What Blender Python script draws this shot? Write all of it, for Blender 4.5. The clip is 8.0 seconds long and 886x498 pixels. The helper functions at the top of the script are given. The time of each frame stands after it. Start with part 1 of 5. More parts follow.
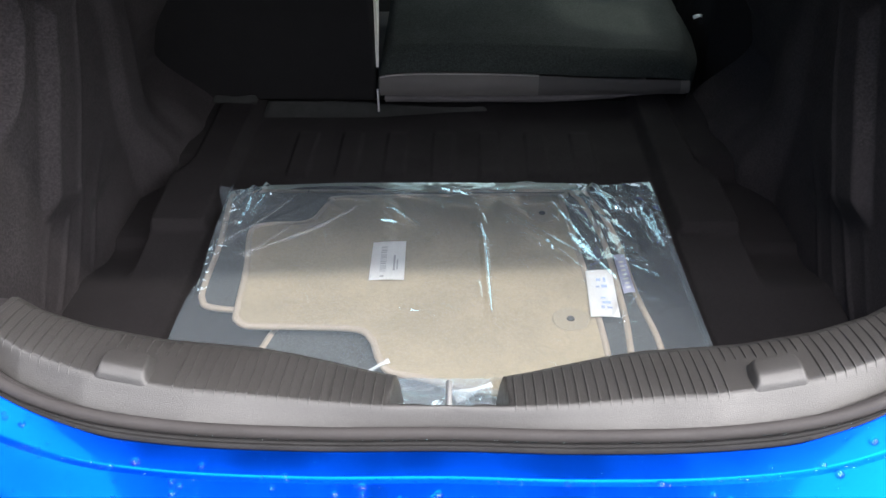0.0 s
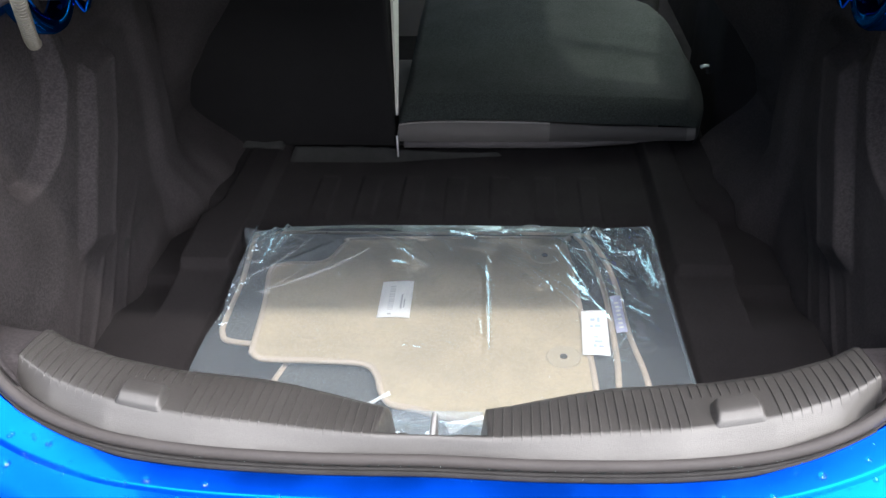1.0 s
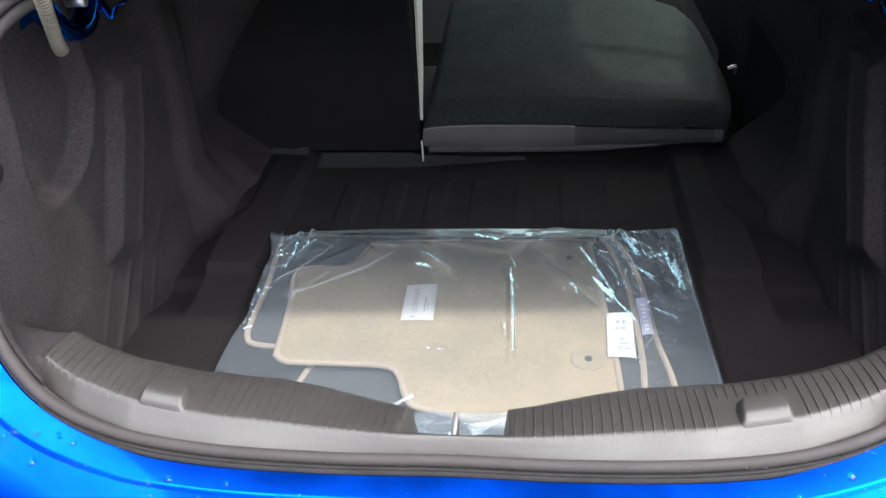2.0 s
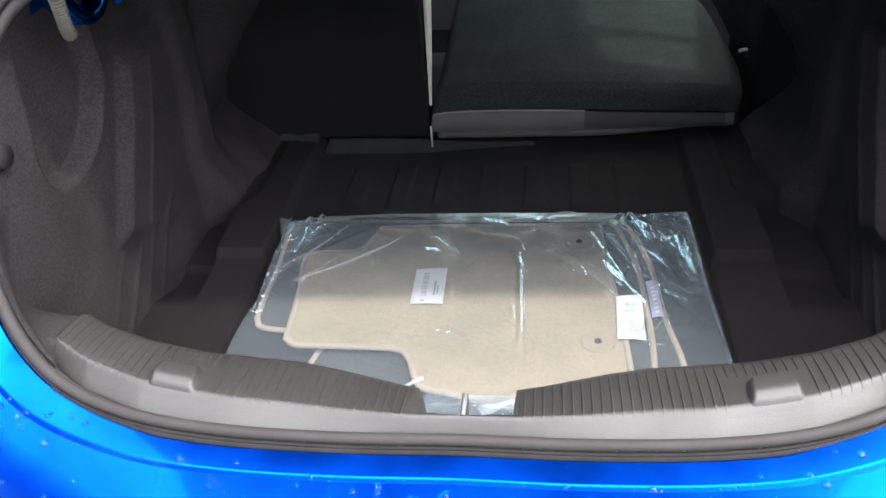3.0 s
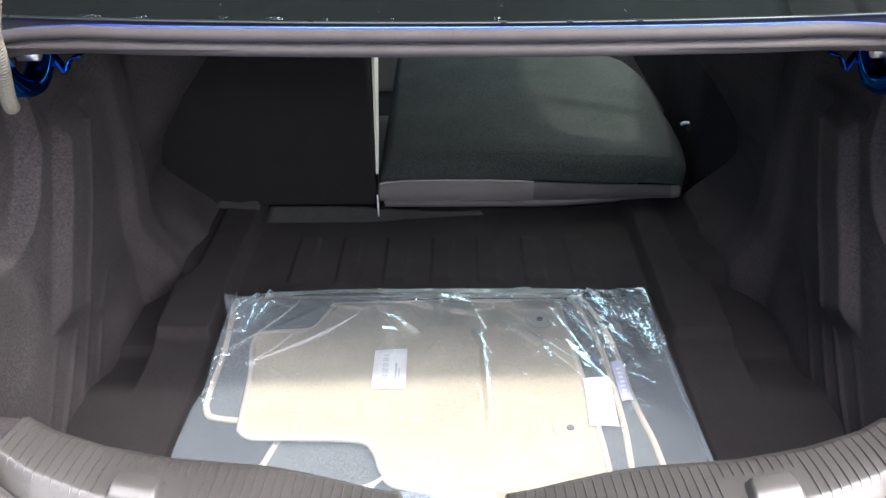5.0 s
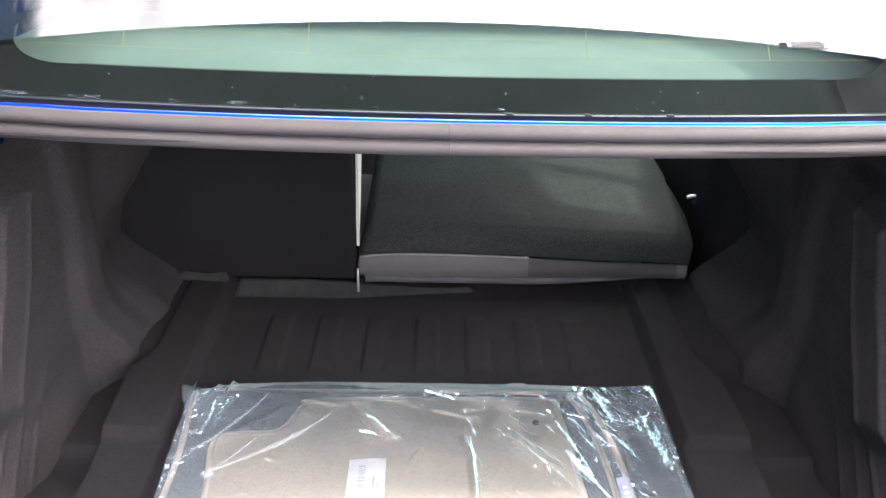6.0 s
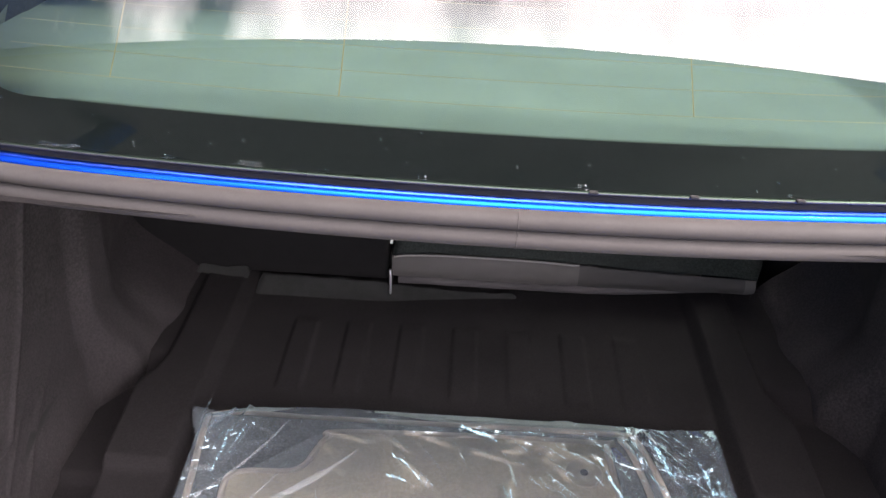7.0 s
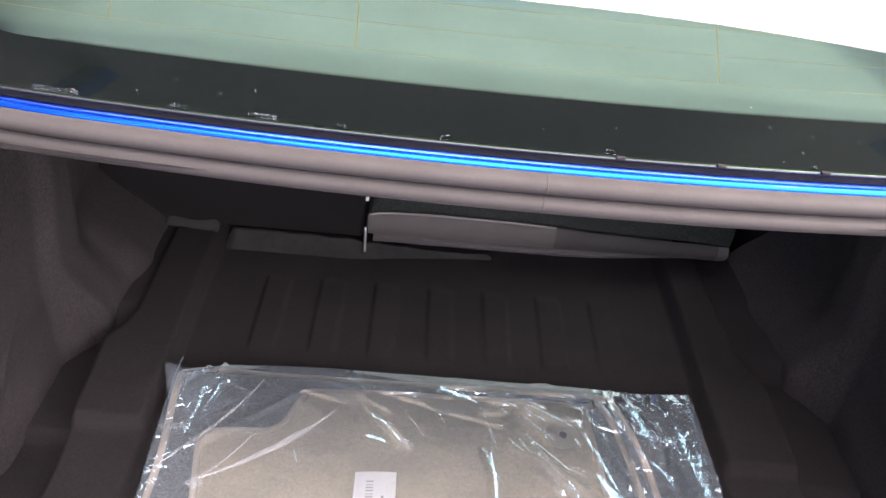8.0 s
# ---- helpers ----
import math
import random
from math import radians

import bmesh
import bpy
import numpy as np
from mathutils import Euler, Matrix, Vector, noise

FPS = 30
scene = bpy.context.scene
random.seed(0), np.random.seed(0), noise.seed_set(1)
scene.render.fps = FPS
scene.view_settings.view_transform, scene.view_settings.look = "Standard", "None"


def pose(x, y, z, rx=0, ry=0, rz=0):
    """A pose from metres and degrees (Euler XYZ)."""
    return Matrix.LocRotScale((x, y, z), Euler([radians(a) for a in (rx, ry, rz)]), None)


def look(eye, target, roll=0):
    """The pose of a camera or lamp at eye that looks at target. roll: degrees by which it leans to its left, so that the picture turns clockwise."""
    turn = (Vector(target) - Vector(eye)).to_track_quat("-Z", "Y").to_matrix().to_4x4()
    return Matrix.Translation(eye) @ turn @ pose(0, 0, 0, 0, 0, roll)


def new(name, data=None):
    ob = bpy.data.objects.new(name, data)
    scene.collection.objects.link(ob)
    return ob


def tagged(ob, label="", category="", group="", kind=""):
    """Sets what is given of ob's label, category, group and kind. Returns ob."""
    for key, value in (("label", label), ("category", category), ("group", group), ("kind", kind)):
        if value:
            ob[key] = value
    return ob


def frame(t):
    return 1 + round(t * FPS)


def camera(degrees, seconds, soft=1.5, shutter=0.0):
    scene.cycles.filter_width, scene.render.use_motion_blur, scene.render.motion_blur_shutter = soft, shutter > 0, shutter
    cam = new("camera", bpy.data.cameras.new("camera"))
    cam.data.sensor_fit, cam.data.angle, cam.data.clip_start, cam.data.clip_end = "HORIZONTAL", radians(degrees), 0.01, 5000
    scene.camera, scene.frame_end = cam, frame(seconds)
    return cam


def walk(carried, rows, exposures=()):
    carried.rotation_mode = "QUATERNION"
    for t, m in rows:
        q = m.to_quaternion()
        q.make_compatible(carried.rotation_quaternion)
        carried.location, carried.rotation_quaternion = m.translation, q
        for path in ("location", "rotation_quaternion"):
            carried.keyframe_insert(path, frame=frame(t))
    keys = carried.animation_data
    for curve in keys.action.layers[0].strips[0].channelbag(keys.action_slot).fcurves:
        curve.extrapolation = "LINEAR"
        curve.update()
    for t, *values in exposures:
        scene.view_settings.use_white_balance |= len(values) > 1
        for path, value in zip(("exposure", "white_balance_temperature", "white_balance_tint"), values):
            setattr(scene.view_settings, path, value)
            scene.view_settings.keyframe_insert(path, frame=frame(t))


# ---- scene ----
# Camera and its path.  Car axes: x across, y towards the front, z up.
cam = camera(54.2, 8.0)
PATH = [
    (0, (0.011, -0.763, 1.424), (-0.027, 0.866, 0.264), -0.4),
    (0.5, (0.085, -0.795, 1.459), (0.040, 0.836, 0.301), -0.6),
    (1, (0.089, -0.834, 1.489), (-0.055, 0.834, 0.396), -1.9),
    (1.5, (0.095, -0.837, 1.477), (-0.092, 0.840, 0.403), -2.6),
    (2.8, (0.108, -0.840, 1.471), (-0.141, 0.834, 0.406), -4.6),
    (3, (0.106, -0.844, 1.462), (-0.135, 0.818, 0.376), -4.3),
    (3.5, (0.098, -0.848, 1.466), (-0.134, 0.803, 0.361), -3.8),
    (4, (0.078, -0.815, 1.481), (-0.098, 0.855, 0.394), -2.9),
    (4.5, (0.029, -0.785, 1.498), (-0.041, 0.932, 0.476), -1.4),
    (4.7, (0.017, -0.777, 1.494), (-0.038, 0.946, 0.479), -1.4),
    (5.8, (-0.033, -0.657, 1.477), (0.039, 1.106, 0.536), 2.6),
    (6, (-0.012, -0.567, 1.487), (0.005, 1.202, 0.554), 1.4),
    (6.5, (-0.001, -0.393, 1.495), (0.013, 1.246, 0.349), 4.5),
    (7, (-0.041, -0.333, 1.529), (-0.086, 1.350, 0.449), 2.7),
    (7.5, (-0.091, -0.287, 1.523), (-0.078, 1.371, 0.404), 4.0),
    (8, (-0.100, -0.314, 1.517), (-0.014, 1.317, 0.363), 6.7),
]
EXPOSURES = [(0.0, 0.94, 6550, 12), (0.5, 0.96, 6550, 12), (1.0, 1.24, 6550, 12), (1.5, 1.22, 6550, 12), (3.0, 1.17, 6550, 12), (4.0, 1.24, 6550, 12), (4.7, 1.69, 6600, 13), (6.0, 2.40, 6800, 19), (6.5, 1.69, 7050, 20), (7.0, 1.77, 7050, 21), (7.5, 1.67, 7100, 23), (8.0, 2.01, 7150, 25)]
walk(cam, [(t, look(eye, target, roll)) for t, eye, target, roll in PATH], EXPOSURES)

# World: blue sky with broken white cloud, and the sun behind the car, high and to its right.
SUN = Vector((0.60, -0.28, 1.0)).normalized()
SUN_STRENGTH, SKY_STRENGTH = 1.75, 0.124


def build_world():
    world = bpy.data.worlds.new("sky")
    scene.world = world
    world.use_nodes = True
    nt = world.node_tree
    nt.nodes.clear()
    out = nt.nodes.new("ShaderNodeOutputWorld")
    bg = nt.nodes.new("ShaderNodeBackground")
    sky = nt.nodes.new("ShaderNodeTexSky")
    sky.sky_type = "NISHITA"
    sky.sun_disc = False
    sky.sun_elevation = math.asin(SUN.z)
    sky.sun_rotation = math.atan2(SUN.x, SUN.y)
    coord = nt.nodes.new("ShaderNodeTexCoord")
    noise_tex = nt.nodes.new("ShaderNodeTexNoise")
    noise_tex.inputs["Scale"].default_value = 2.3
    noise_tex.inputs["Detail"].default_value = 7
    noise_tex.inputs["Roughness"].default_value = 0.6
    ramp = nt.nodes.new("ShaderNodeValToRGB")
    ramp.color_ramp.elements[0].position = 0.530
    ramp.color_ramp.elements[1].position = 0.680
    mix = nt.nodes.new("ShaderNodeMixRGB")
    mix.inputs[2].default_value = (57.0, 57.0, 58.5, 1)
    nt.links.new(coord.outputs["Generated"], noise_tex.inputs["Vector"])
    # cloud weighting added to steer the skylight: thicker overhead and right, clearing leftwards
    bank = nt.nodes.new("ShaderNodeVectorMath")
    bank.operation = "MULTIPLY"
    bank.inputs[1].default_value = (1.0, 0.0, 0.0)
    lean = nt.nodes.new("ShaderNodeVectorMath")
    lean.operation = "DOT_PRODUCT"
    lean.inputs[1].default_value = (0.135, 0.025, 0.190)
    length = nt.nodes.new("ShaderNodeVectorMath")
    length.operation = "LENGTH"
    clear = nt.nodes.new("ShaderNodeMath")
    clear.operation = "MULTIPLY_ADD"
    clear.inputs[1].default_value = -0.11
    total = nt.nodes.new("ShaderNodeMath")
    nt.links.new(coord.outputs["Generated"], bank.inputs[0])
    nt.links.new(coord.outputs["Generated"], lean.inputs[0])
    nt.links.new(bank.outputs["Vector"], length.inputs[0])
    nt.links.new(length.outputs["Value"], clear.inputs[0])
    nt.links.new(lean.outputs["Value"], clear.inputs[2])
    nt.links.new(noise_tex.outputs["Fac"], total.inputs[0])
    nt.links.new(clear.outputs[0], total.inputs[1])
    nt.links.new(total.outputs[0], ramp.inputs[0])
    nt.links.new(ramp.outputs[0], mix.inputs[0])
    nt.links.new(sky.outputs[0], mix.inputs[1])
    nt.links.new(mix.outputs[0], bg.inputs[0])
    bg.inputs[1].default_value = SKY_STRENGTH
    nt.links.new(bg.outputs[0], out.inputs[0])


build_world()
sun_data = bpy.data.lights.new("sun", "SUN")
sun_data.energy = SUN_STRENGTH
sun_data.angle = radians(3.0)
sun_data.color = (1.0, 0.95, 0.87)
sun = new("sun", sun_data)
sun.matrix_world = look((0, 0, 6), Vector((0, 0, 6)) - SUN)


# ---- materials ----
def material(name, base=(0.5, 0.5, 0.5), rough=0.5, metal=0.0, grain=0.0, grain_scale=200.0, bump=0.0, bump_scale=400.0,
             blotch=0.0, blotch_scale=6.0, coat=0.0, sheen=0.0, spec=0.5, second=None, stretch=None):
    """A procedural surface: base colour with fine grain and broad blotches, and a fine relief."""
    m = bpy.data.materials.new(name)
    m.use_nodes = True
    nt = m.node_tree
    b = nt.nodes["Principled BSDF"]
    b.inputs["Roughness"].default_value = rough
    b.inputs["Metallic"].default_value = metal
    b.inputs["Coat Weight"].default_value = coat
    b.inputs["Coat Roughness"].default_value = 0.03
    b.inputs["Sheen Weight"].default_value = sheen
    b.inputs["Specular IOR Level"].default_value = spec
    coord = nt.nodes.new("ShaderNodeTexCoord")
    vector = coord.outputs["Object"]
    if stretch:
        mapping = nt.nodes.new("ShaderNodeMapping")
        mapping.inputs["Scale"].default_value = stretch
        nt.links.new(vector, mapping.inputs["Vector"])
        vector = mapping.outputs["Vector"]

    def tex(scale, detail=3.0):
        n = nt.nodes.new("ShaderNodeTexNoise")
        n.inputs["Scale"].default_value = scale
        n.inputs["Detail"].default_value = detail
        nt.links.new(vector, n.inputs["Vector"])
        return n.outputs["Fac"]

    def remap(socket, low, high, a=0.3, z=0.7):
        r = nt.nodes.new("ShaderNodeMapRange")
        r.inputs["From Min"].default_value, r.inputs["From Max"].default_value = a, z
        r.inputs["To Min"].default_value, r.inputs["To Max"].default_value = low, high
        nt.links.new(socket, r.inputs["Value"])
        return r.outputs["Result"]

    fine = remap(tex(grain_scale), 1 - grain, 1 + grain)
    broad = remap(tex(blotch_scale, 5.0), 1 - blotch, 1 + blotch)
    product = nt.nodes.new("ShaderNodeMath")
    product.operation = "MULTIPLY"
    nt.links.new(fine, product.inputs[0])
    nt.links.new(broad, product.inputs[1])
    colour = nt.nodes.new("ShaderNodeMixRGB")
    colour.inputs[1].default_value = (*base, 1)
    colour.inputs[2].default_value = (*(second or base), 1)
    nt.links.new(remap(tex(grain_scale * 0.6), 0.0, 1.0, 0.4, 0.62), colour.inputs[0])
    scale = nt.nodes.new("ShaderNodeVectorMath")
    scale.operation = "SCALE"
    nt.links.new(colour.outputs[0], scale.inputs[0])
    nt.links.new(product.outputs[0], scale.inputs["Scale"])
    nt.links.new(scale.outputs["Vector"], b.inputs["Base Color"])
    nt.links.new(remap(tex(blotch_scale * 2.3, 4.0), max(0.02, rough - 0.06), min(1.0, rough + 0.06)), b.inputs["Roughness"])
    if bump:
        bm_node = nt.nodes.new("ShaderNodeBump")
        bm_node.inputs["Strength"].default_value = bump
        bm_node.inputs["Distance"].default_value = 0.001
        nt.links.new(tex(bump_scale, 4.0), bm_node.inputs["Height"])
        nt.links.new(bm_node.outputs["Normal"], b.inputs["Normal"])
    return m


def clear_material(name, tint, gloss_rough, haze=0.0, haze_colour=(0.8, 0.9, 1.0), ior=1.5, bump=0.0, bump_scale=60.0, gloss_tint=(1.0, 1.0, 1.0)):
    """Thin clear film or pane: see-through, with a Fresnel gloss and a little milky haze."""
    m = bpy.data.materials.new(name)
    m.use_nodes = True
    nt = m.node_tree
    nt.nodes.clear()
    out = nt.nodes.new("ShaderNodeOutputMaterial")
    clear = nt.nodes.new("ShaderNodeBsdfTransparent")
    clear.inputs[0].default_value = (*tint, 1)
    gloss = nt.nodes.new("ShaderNodeBsdfGlossy")
    gloss.inputs["Roughness"].default_value = gloss_rough
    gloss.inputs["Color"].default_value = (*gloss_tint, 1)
    body = clear.outputs[0]
    if haze:
        milky = nt.nodes.new("ShaderNodeBsdfDiffuse")
        milky.inputs[0].default_value = (*haze_colour, 1)
        blend = nt.nodes.new("ShaderNodeMixShader")
        blend.inputs[0].default_value = haze
        nt.links.new(clear.outputs[0], blend.inputs[1])
        nt.links.new(milky.outputs[0], blend.inputs[2])
        body = blend.outputs[0]
    fresnel = nt.nodes.new("ShaderNodeFresnel")
    fresnel.inputs["IOR"].default_value = ior
    mix = nt.nodes.new("ShaderNodeMixShader")
    nt.links.new(fresnel.outputs[0], mix.inputs[0])
    nt.links.new(body, mix.inputs[1])
    nt.links.new(gloss.outputs[0], mix.inputs[2])
    nt.links.new(mix.outputs[0], out.inputs[0])
    if bump:
        coord = nt.nodes.new("ShaderNodeTexCoord")
        n = nt.nodes.new("ShaderNodeTexNoise")
        n.inputs["Scale"].default_value = bump_scale
        n.inputs["Detail"].default_value = 2
        bn = nt.nodes.new("ShaderNodeBump")
        bn.inputs["Strength"].default_value = bump
        bn.inputs["Distance"].default_value = 0.004
        nt.links.new(coord.outputs["Object"], n.inputs["Vector"])
        nt.links.new(n.outputs["Fac"], bn.inputs["Height"])
        nt.links.new(bn.outputs["Normal"], gloss.inputs["Normal"])
        nt.links.new(bn.outputs["Normal"], fresnel.inputs["Normal"])
    return m


def paint_material():
    """Metallic blue paint: broad metal flake under a sharp tinted sheen."""
    m = material("blue_paint", (0.0, 0.059, 0.54), 0.37, 1.0, coat=0.0, grain=0.06, grain_scale=3000, blotch=0.02)
    nt = m.node_tree
    sheen = nt.nodes.new("ShaderNodeBsdfGlossy")
    sheen.inputs["Color"].default_value = (0.0, 0.22, 0.90, 1)
    sheen.inputs["Roughness"].default_value = 0.06
    weight = nt.nodes.new("ShaderNodeFresnel")
    weight.inputs["IOR"].default_value = 1.6
    mix = nt.nodes.new("ShaderNodeMixShader")
    nt.links.new(weight.outputs[0], mix.inputs[0])
    nt.links.new(nt.nodes["Principled BSDF"].outputs[0], mix.inputs[1])
    nt.links.new(sheen.outputs[0], mix.inputs[2])
    nt.links.new(mix.outputs[0], nt.nodes["Material Output"].inputs[0])
    return m


PAINT = paint_material()
PLASTIC = material("sill_plastic", (0.0262, 0.0244, 0.0232), 0.40, grain=0.20, grain_scale=600, bump=0.6, bump_scale=1000, blotch=0.08, spec=0.62)
RUBBER = material("seal_rubber", (0.0268, 0.0238, 0.0234), 0.74, spec=0.30, grain=0.08, grain_scale=500, blotch=0.10, blotch_scale=14)
BLACK_RUBBER = material("gutter_rubber", (0.0115, 0.0110, 0.0112), 0.72, spec=0.2, grain=0.15, grain_scale=300, blotch=0.2, blotch_scale=20)
CARPET = material("trunk_carpet", (0.0108, 0.0095, 0.0103), 0.95, grain=0.35, grain_scale=420, bump=0.7, bump_scale=1300, blotch=0.14, second=(0.0084, 0.0074, 0.0080), spec=0.15)
LINER = material("trunk_liner", (0.0265, 0.0232, 0.0246), 0.93, grain=0.26, grain_scale=380, bump=0.7, bump_scale=1100, blotch=0.18, second=(0.0165, 0.0146, 0.0155), spec=0.15)
SEAT_BACK = material("seat_back_carpet", (0.020, 0.0235, 0.0225), 0.92, grain=0.45, grain_scale=330, bump=0.6, bump_scale=1000, blotch=0.14, second=(0.014, 0.0165, 0.0157), spec=0.15)
SEAT_DARK = material("seat_back_black", (0.0085, 0.008, 0.0085), 0.95, grain=0.3, grain_scale=900, bump=0.5, bump_scale=1000, blotch=0.1, spec=0.1)
SEAT_GREY = material("seat_fabric_grey", (0.063, 0.058, 0.056), 0.85, grain=0.12, grain_scale=1500, bump=0.4, bump_scale=1800, blotch=0.08)
SEAT_CHARCOAL = material("seat_fabric_charcoal", (0.031, 0.0287, 0.0285), 0.85, grain=0.12, grain_scale=1500, bump=0.4, bump_scale=1800, blotch=0.08)
SEAT_ROLL = material("seat_fabric_roll", (0.046, 0.0415, 0.0435), 0.85, grain=0.12, grain_scale=1500, bump=0.4, bump_scale=1800, blotch=0.12)
SEAT_EDGE = material("seat_side_fabric", (0.45, 0.44, 0.40), 0.8, grain=0.1, grain_scale=1500, blotch=0.08)
SEAT_PIPING = material("seat_piping", (0.17, 0.16, 0.155), 0.8, grain=0.1, grain_scale=1500)
STEEL = material("bright_steel", (0.62, 0.62, 0.62), 0.5, 1.0, blotch=0.05)
MAT_TAN = material("mat_carpet_tan", (0.285, 0.238, 0.160), 0.95, grain=0.11, grain_scale=480, bump=0.8, bump_scale=1500, blotch=0.10, blotch_scale=9, second=(0.240, 0.200, 0.135), spec=0.1, sheen=0.2)
MAT_BACK = material("mat_backing_felt", (0.056, 0.060, 0.060), 0.9, grain=0.55, grain_scale=420, bump=0.7, bump_scale=700, blotch=0.15, second=(0.030, 0.033, 0.034), spec=0.2)
PIPING = material("mat_piping", (0.285, 0.240, 0.190), 0.85, grain=0.15, grain_scale=1200, bump=0.7, bump_scale=900, blotch=0.10)
PAPER = material("label_paper", (0.90, 0.90, 0.91), 0.6, grain=0.02, blotch=0.03)
PAPER_BLUE = material("label_paper_lilac", (0.58, 0.60, 0.82), 0.6, grain=0.02, blotch=0.05)
INK = material("label_ink", (0.42, 0.43, 0.47), 0.6)
INK_BLUE = material("label_ink_blue", (0.34, 0.42, 0.58), 0.6)
HOLE = material("mat_eyelet", (0.012, 0.011, 0.010), 0.6)
EYELET = material("mat_eyelet_patch", (0.24, 0.205, 0.148), 0.75, grain=0.1, grain_scale=900, bump=0.4, bump_scale=900)
FRIT = material("window_frit", (0.0125, 0.0110, 0.0140), 0.9, grain=0.1, spec=0.0)
HEATER = material("heater_wire", (0.27, 0.16, 0.09), 0.5)
TRIM = material("window_trim", (0.022, 0.020, 0.020), 0.32, grain=0.08, blotch=0.12, blotch_scale=30)
SHELF = material("parcel_shelf_felt", (0.110, 0.110, 0.112), 0.95, grain=0.12, grain_scale=800, bump=0.5, bump_scale=900, blotch=0.08)
CABIN = material("cabin_trim", (0.035, 0.035, 0.035), 0.8, grain=0.1, blotch=0.1)
HEADLINER = material("headliner", (0.16, 0.155, 0.145), 0.95, grain=0.05, blotch=0.05)
LID_LINER = material("lid_liner", (0.028, 0.030, 0.028), 0.9, grain=0.3, grain_scale=700, bump=0.4, blotch=0.1)
CONDUIT = material("conduit_grey", (0.075, 0.068, 0.048), 0.5, grain=0.1, blotch=0.12, blotch_scale=25)
GROUND = material("asphalt", (0.055, 0.054, 0.052), 0.9, grain=0.4, grain_scale=120, bump=0.7, bump_scale=150, blotch=0.2, blotch_scale=0.8)
GLASS = clear_material("rear_glass", (0.64, 0.82, 0.71), 0.0, ior=1.5)
# windscreen, out of view, and side glass tinted darker to dim the cabin light
SCREEN_GLASS = clear_material("screen_glass", (0.40, 0.46, 0.44), 0.0, ior=1.5)
SIDE_GLASS = clear_material("side_glass", (0.64, 0.73, 0.68), 0.0, ior=1.5)
# cyan gloss and bluish haze are tinted in for the mirrored sky
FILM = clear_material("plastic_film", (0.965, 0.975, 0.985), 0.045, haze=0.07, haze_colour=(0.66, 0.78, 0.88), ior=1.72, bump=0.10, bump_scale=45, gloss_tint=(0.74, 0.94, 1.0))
MILKY = clear_material("plastic_film_folded", (0.95, 0.96, 0.98), 0.16, haze=0.30, haze_colour=(0.80, 0.88, 0.95), ior=1.5, bump=0.4, bump_scale=60)
# gloss darkened and tinted cyan to set the colour of the sky glints
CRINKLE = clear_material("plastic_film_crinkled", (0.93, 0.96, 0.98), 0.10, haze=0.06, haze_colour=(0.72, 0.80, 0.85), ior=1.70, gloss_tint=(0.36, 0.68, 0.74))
PLEAT = clear_material("plastic_film_pleat", (0.96, 0.97, 0.98), 0.12, haze=0.10, haze_colour=(0.86, 0.90, 0.93), ior=1.5, bump=0.5, bump_scale=45)
SLACK = clear_material("plastic_film_crumpled", (0.90, 0.94, 0.97), 0.30, haze=0.14, haze_colour=(0.46, 0.54, 0.62), ior=1.4)
WATER = bpy.data.materials.new("water")
WATER.use_nodes = True
WATER.node_tree.nodes["Principled BSDF"].inputs["Transmission Weight"].default_value = 1.0
WATER.node_tree.nodes["Principled BSDF"].inputs["IOR"].default_value = 1.33
WATER.node_tree.nodes["Principled BSDF"].inputs["Roughness"].default_value = 0.0
# clear water tinted blue-green to take the pink out of the drops' highlights
WATER.node_tree.nodes["Principled BSDF"].inputs["Base Color"].default_value = (0.70, 0.92, 1.0, 1)
# carpet colour shifted greener for the cabin light that falls on the flap
LIT_FLAP = material("flap_carpet_lit", (0.0094, 0.0102, 0.0097), 0.95, grain=0.3, grain_scale=500, bump=0.5, bump_scale=900, blotch=0.25, blotch_scale=22)


# ---- mesh helpers ----
def part(name, bm, mat, parent=None, label="", smooth=True):
    """Links a bmesh as one mesh object under its thing or part."""
    me = bpy.data.meshes.new(name)
    bm.normal_update()
    bm.to_mesh(me)
    bm.free()
    for p in me.polygons:
        p.use_smooth = smooth
    me.materials.append(mat)
    ob = new(name, me)
    if parent is not None:
        ob.parent = parent
    if label:
        ob["label"] = label
    return ob


def thing(name, label, category, at=(0, 0, 0), group=""):
    e = new(name)
    e.empty_display_size = 0.05
    e.location = at
    return tagged(e, label, category, group)


def grid(rows, closed=False):
    """A bmesh through rows of points of equal length."""
    bm = bmesh.new()
    vs = [[bm.verts.new(p) for p in row] for row in rows]
    for a, b in zip(vs, vs[1:]):
        n = len(a)
        for i in range(n if closed else n - 1):
            j = (i + 1) % n
            bm.faces.new((a[i], a[j], b[j], b[i]))
    return bm


def box(bm, x0, x1, y0, y1, z0, z1, bevel=0.0, segments=2):
    made = bmesh.ops.create_cube(bm, size=1.0, matrix=Matrix.LocRotScale(((x0 + x1) / 2, (y0 + y1) / 2, (z0 + z1) / 2), None, (x1 - x0, y1 - y0, z1 - z0)))
    if bevel:
        edges = list({e for v in made["verts"] for e in v.link_edges})
        bmesh.ops.bevel(bm, geom=edges, offset=bevel, segments=segments, affect="EDGES", profile=0.5)
    return bm


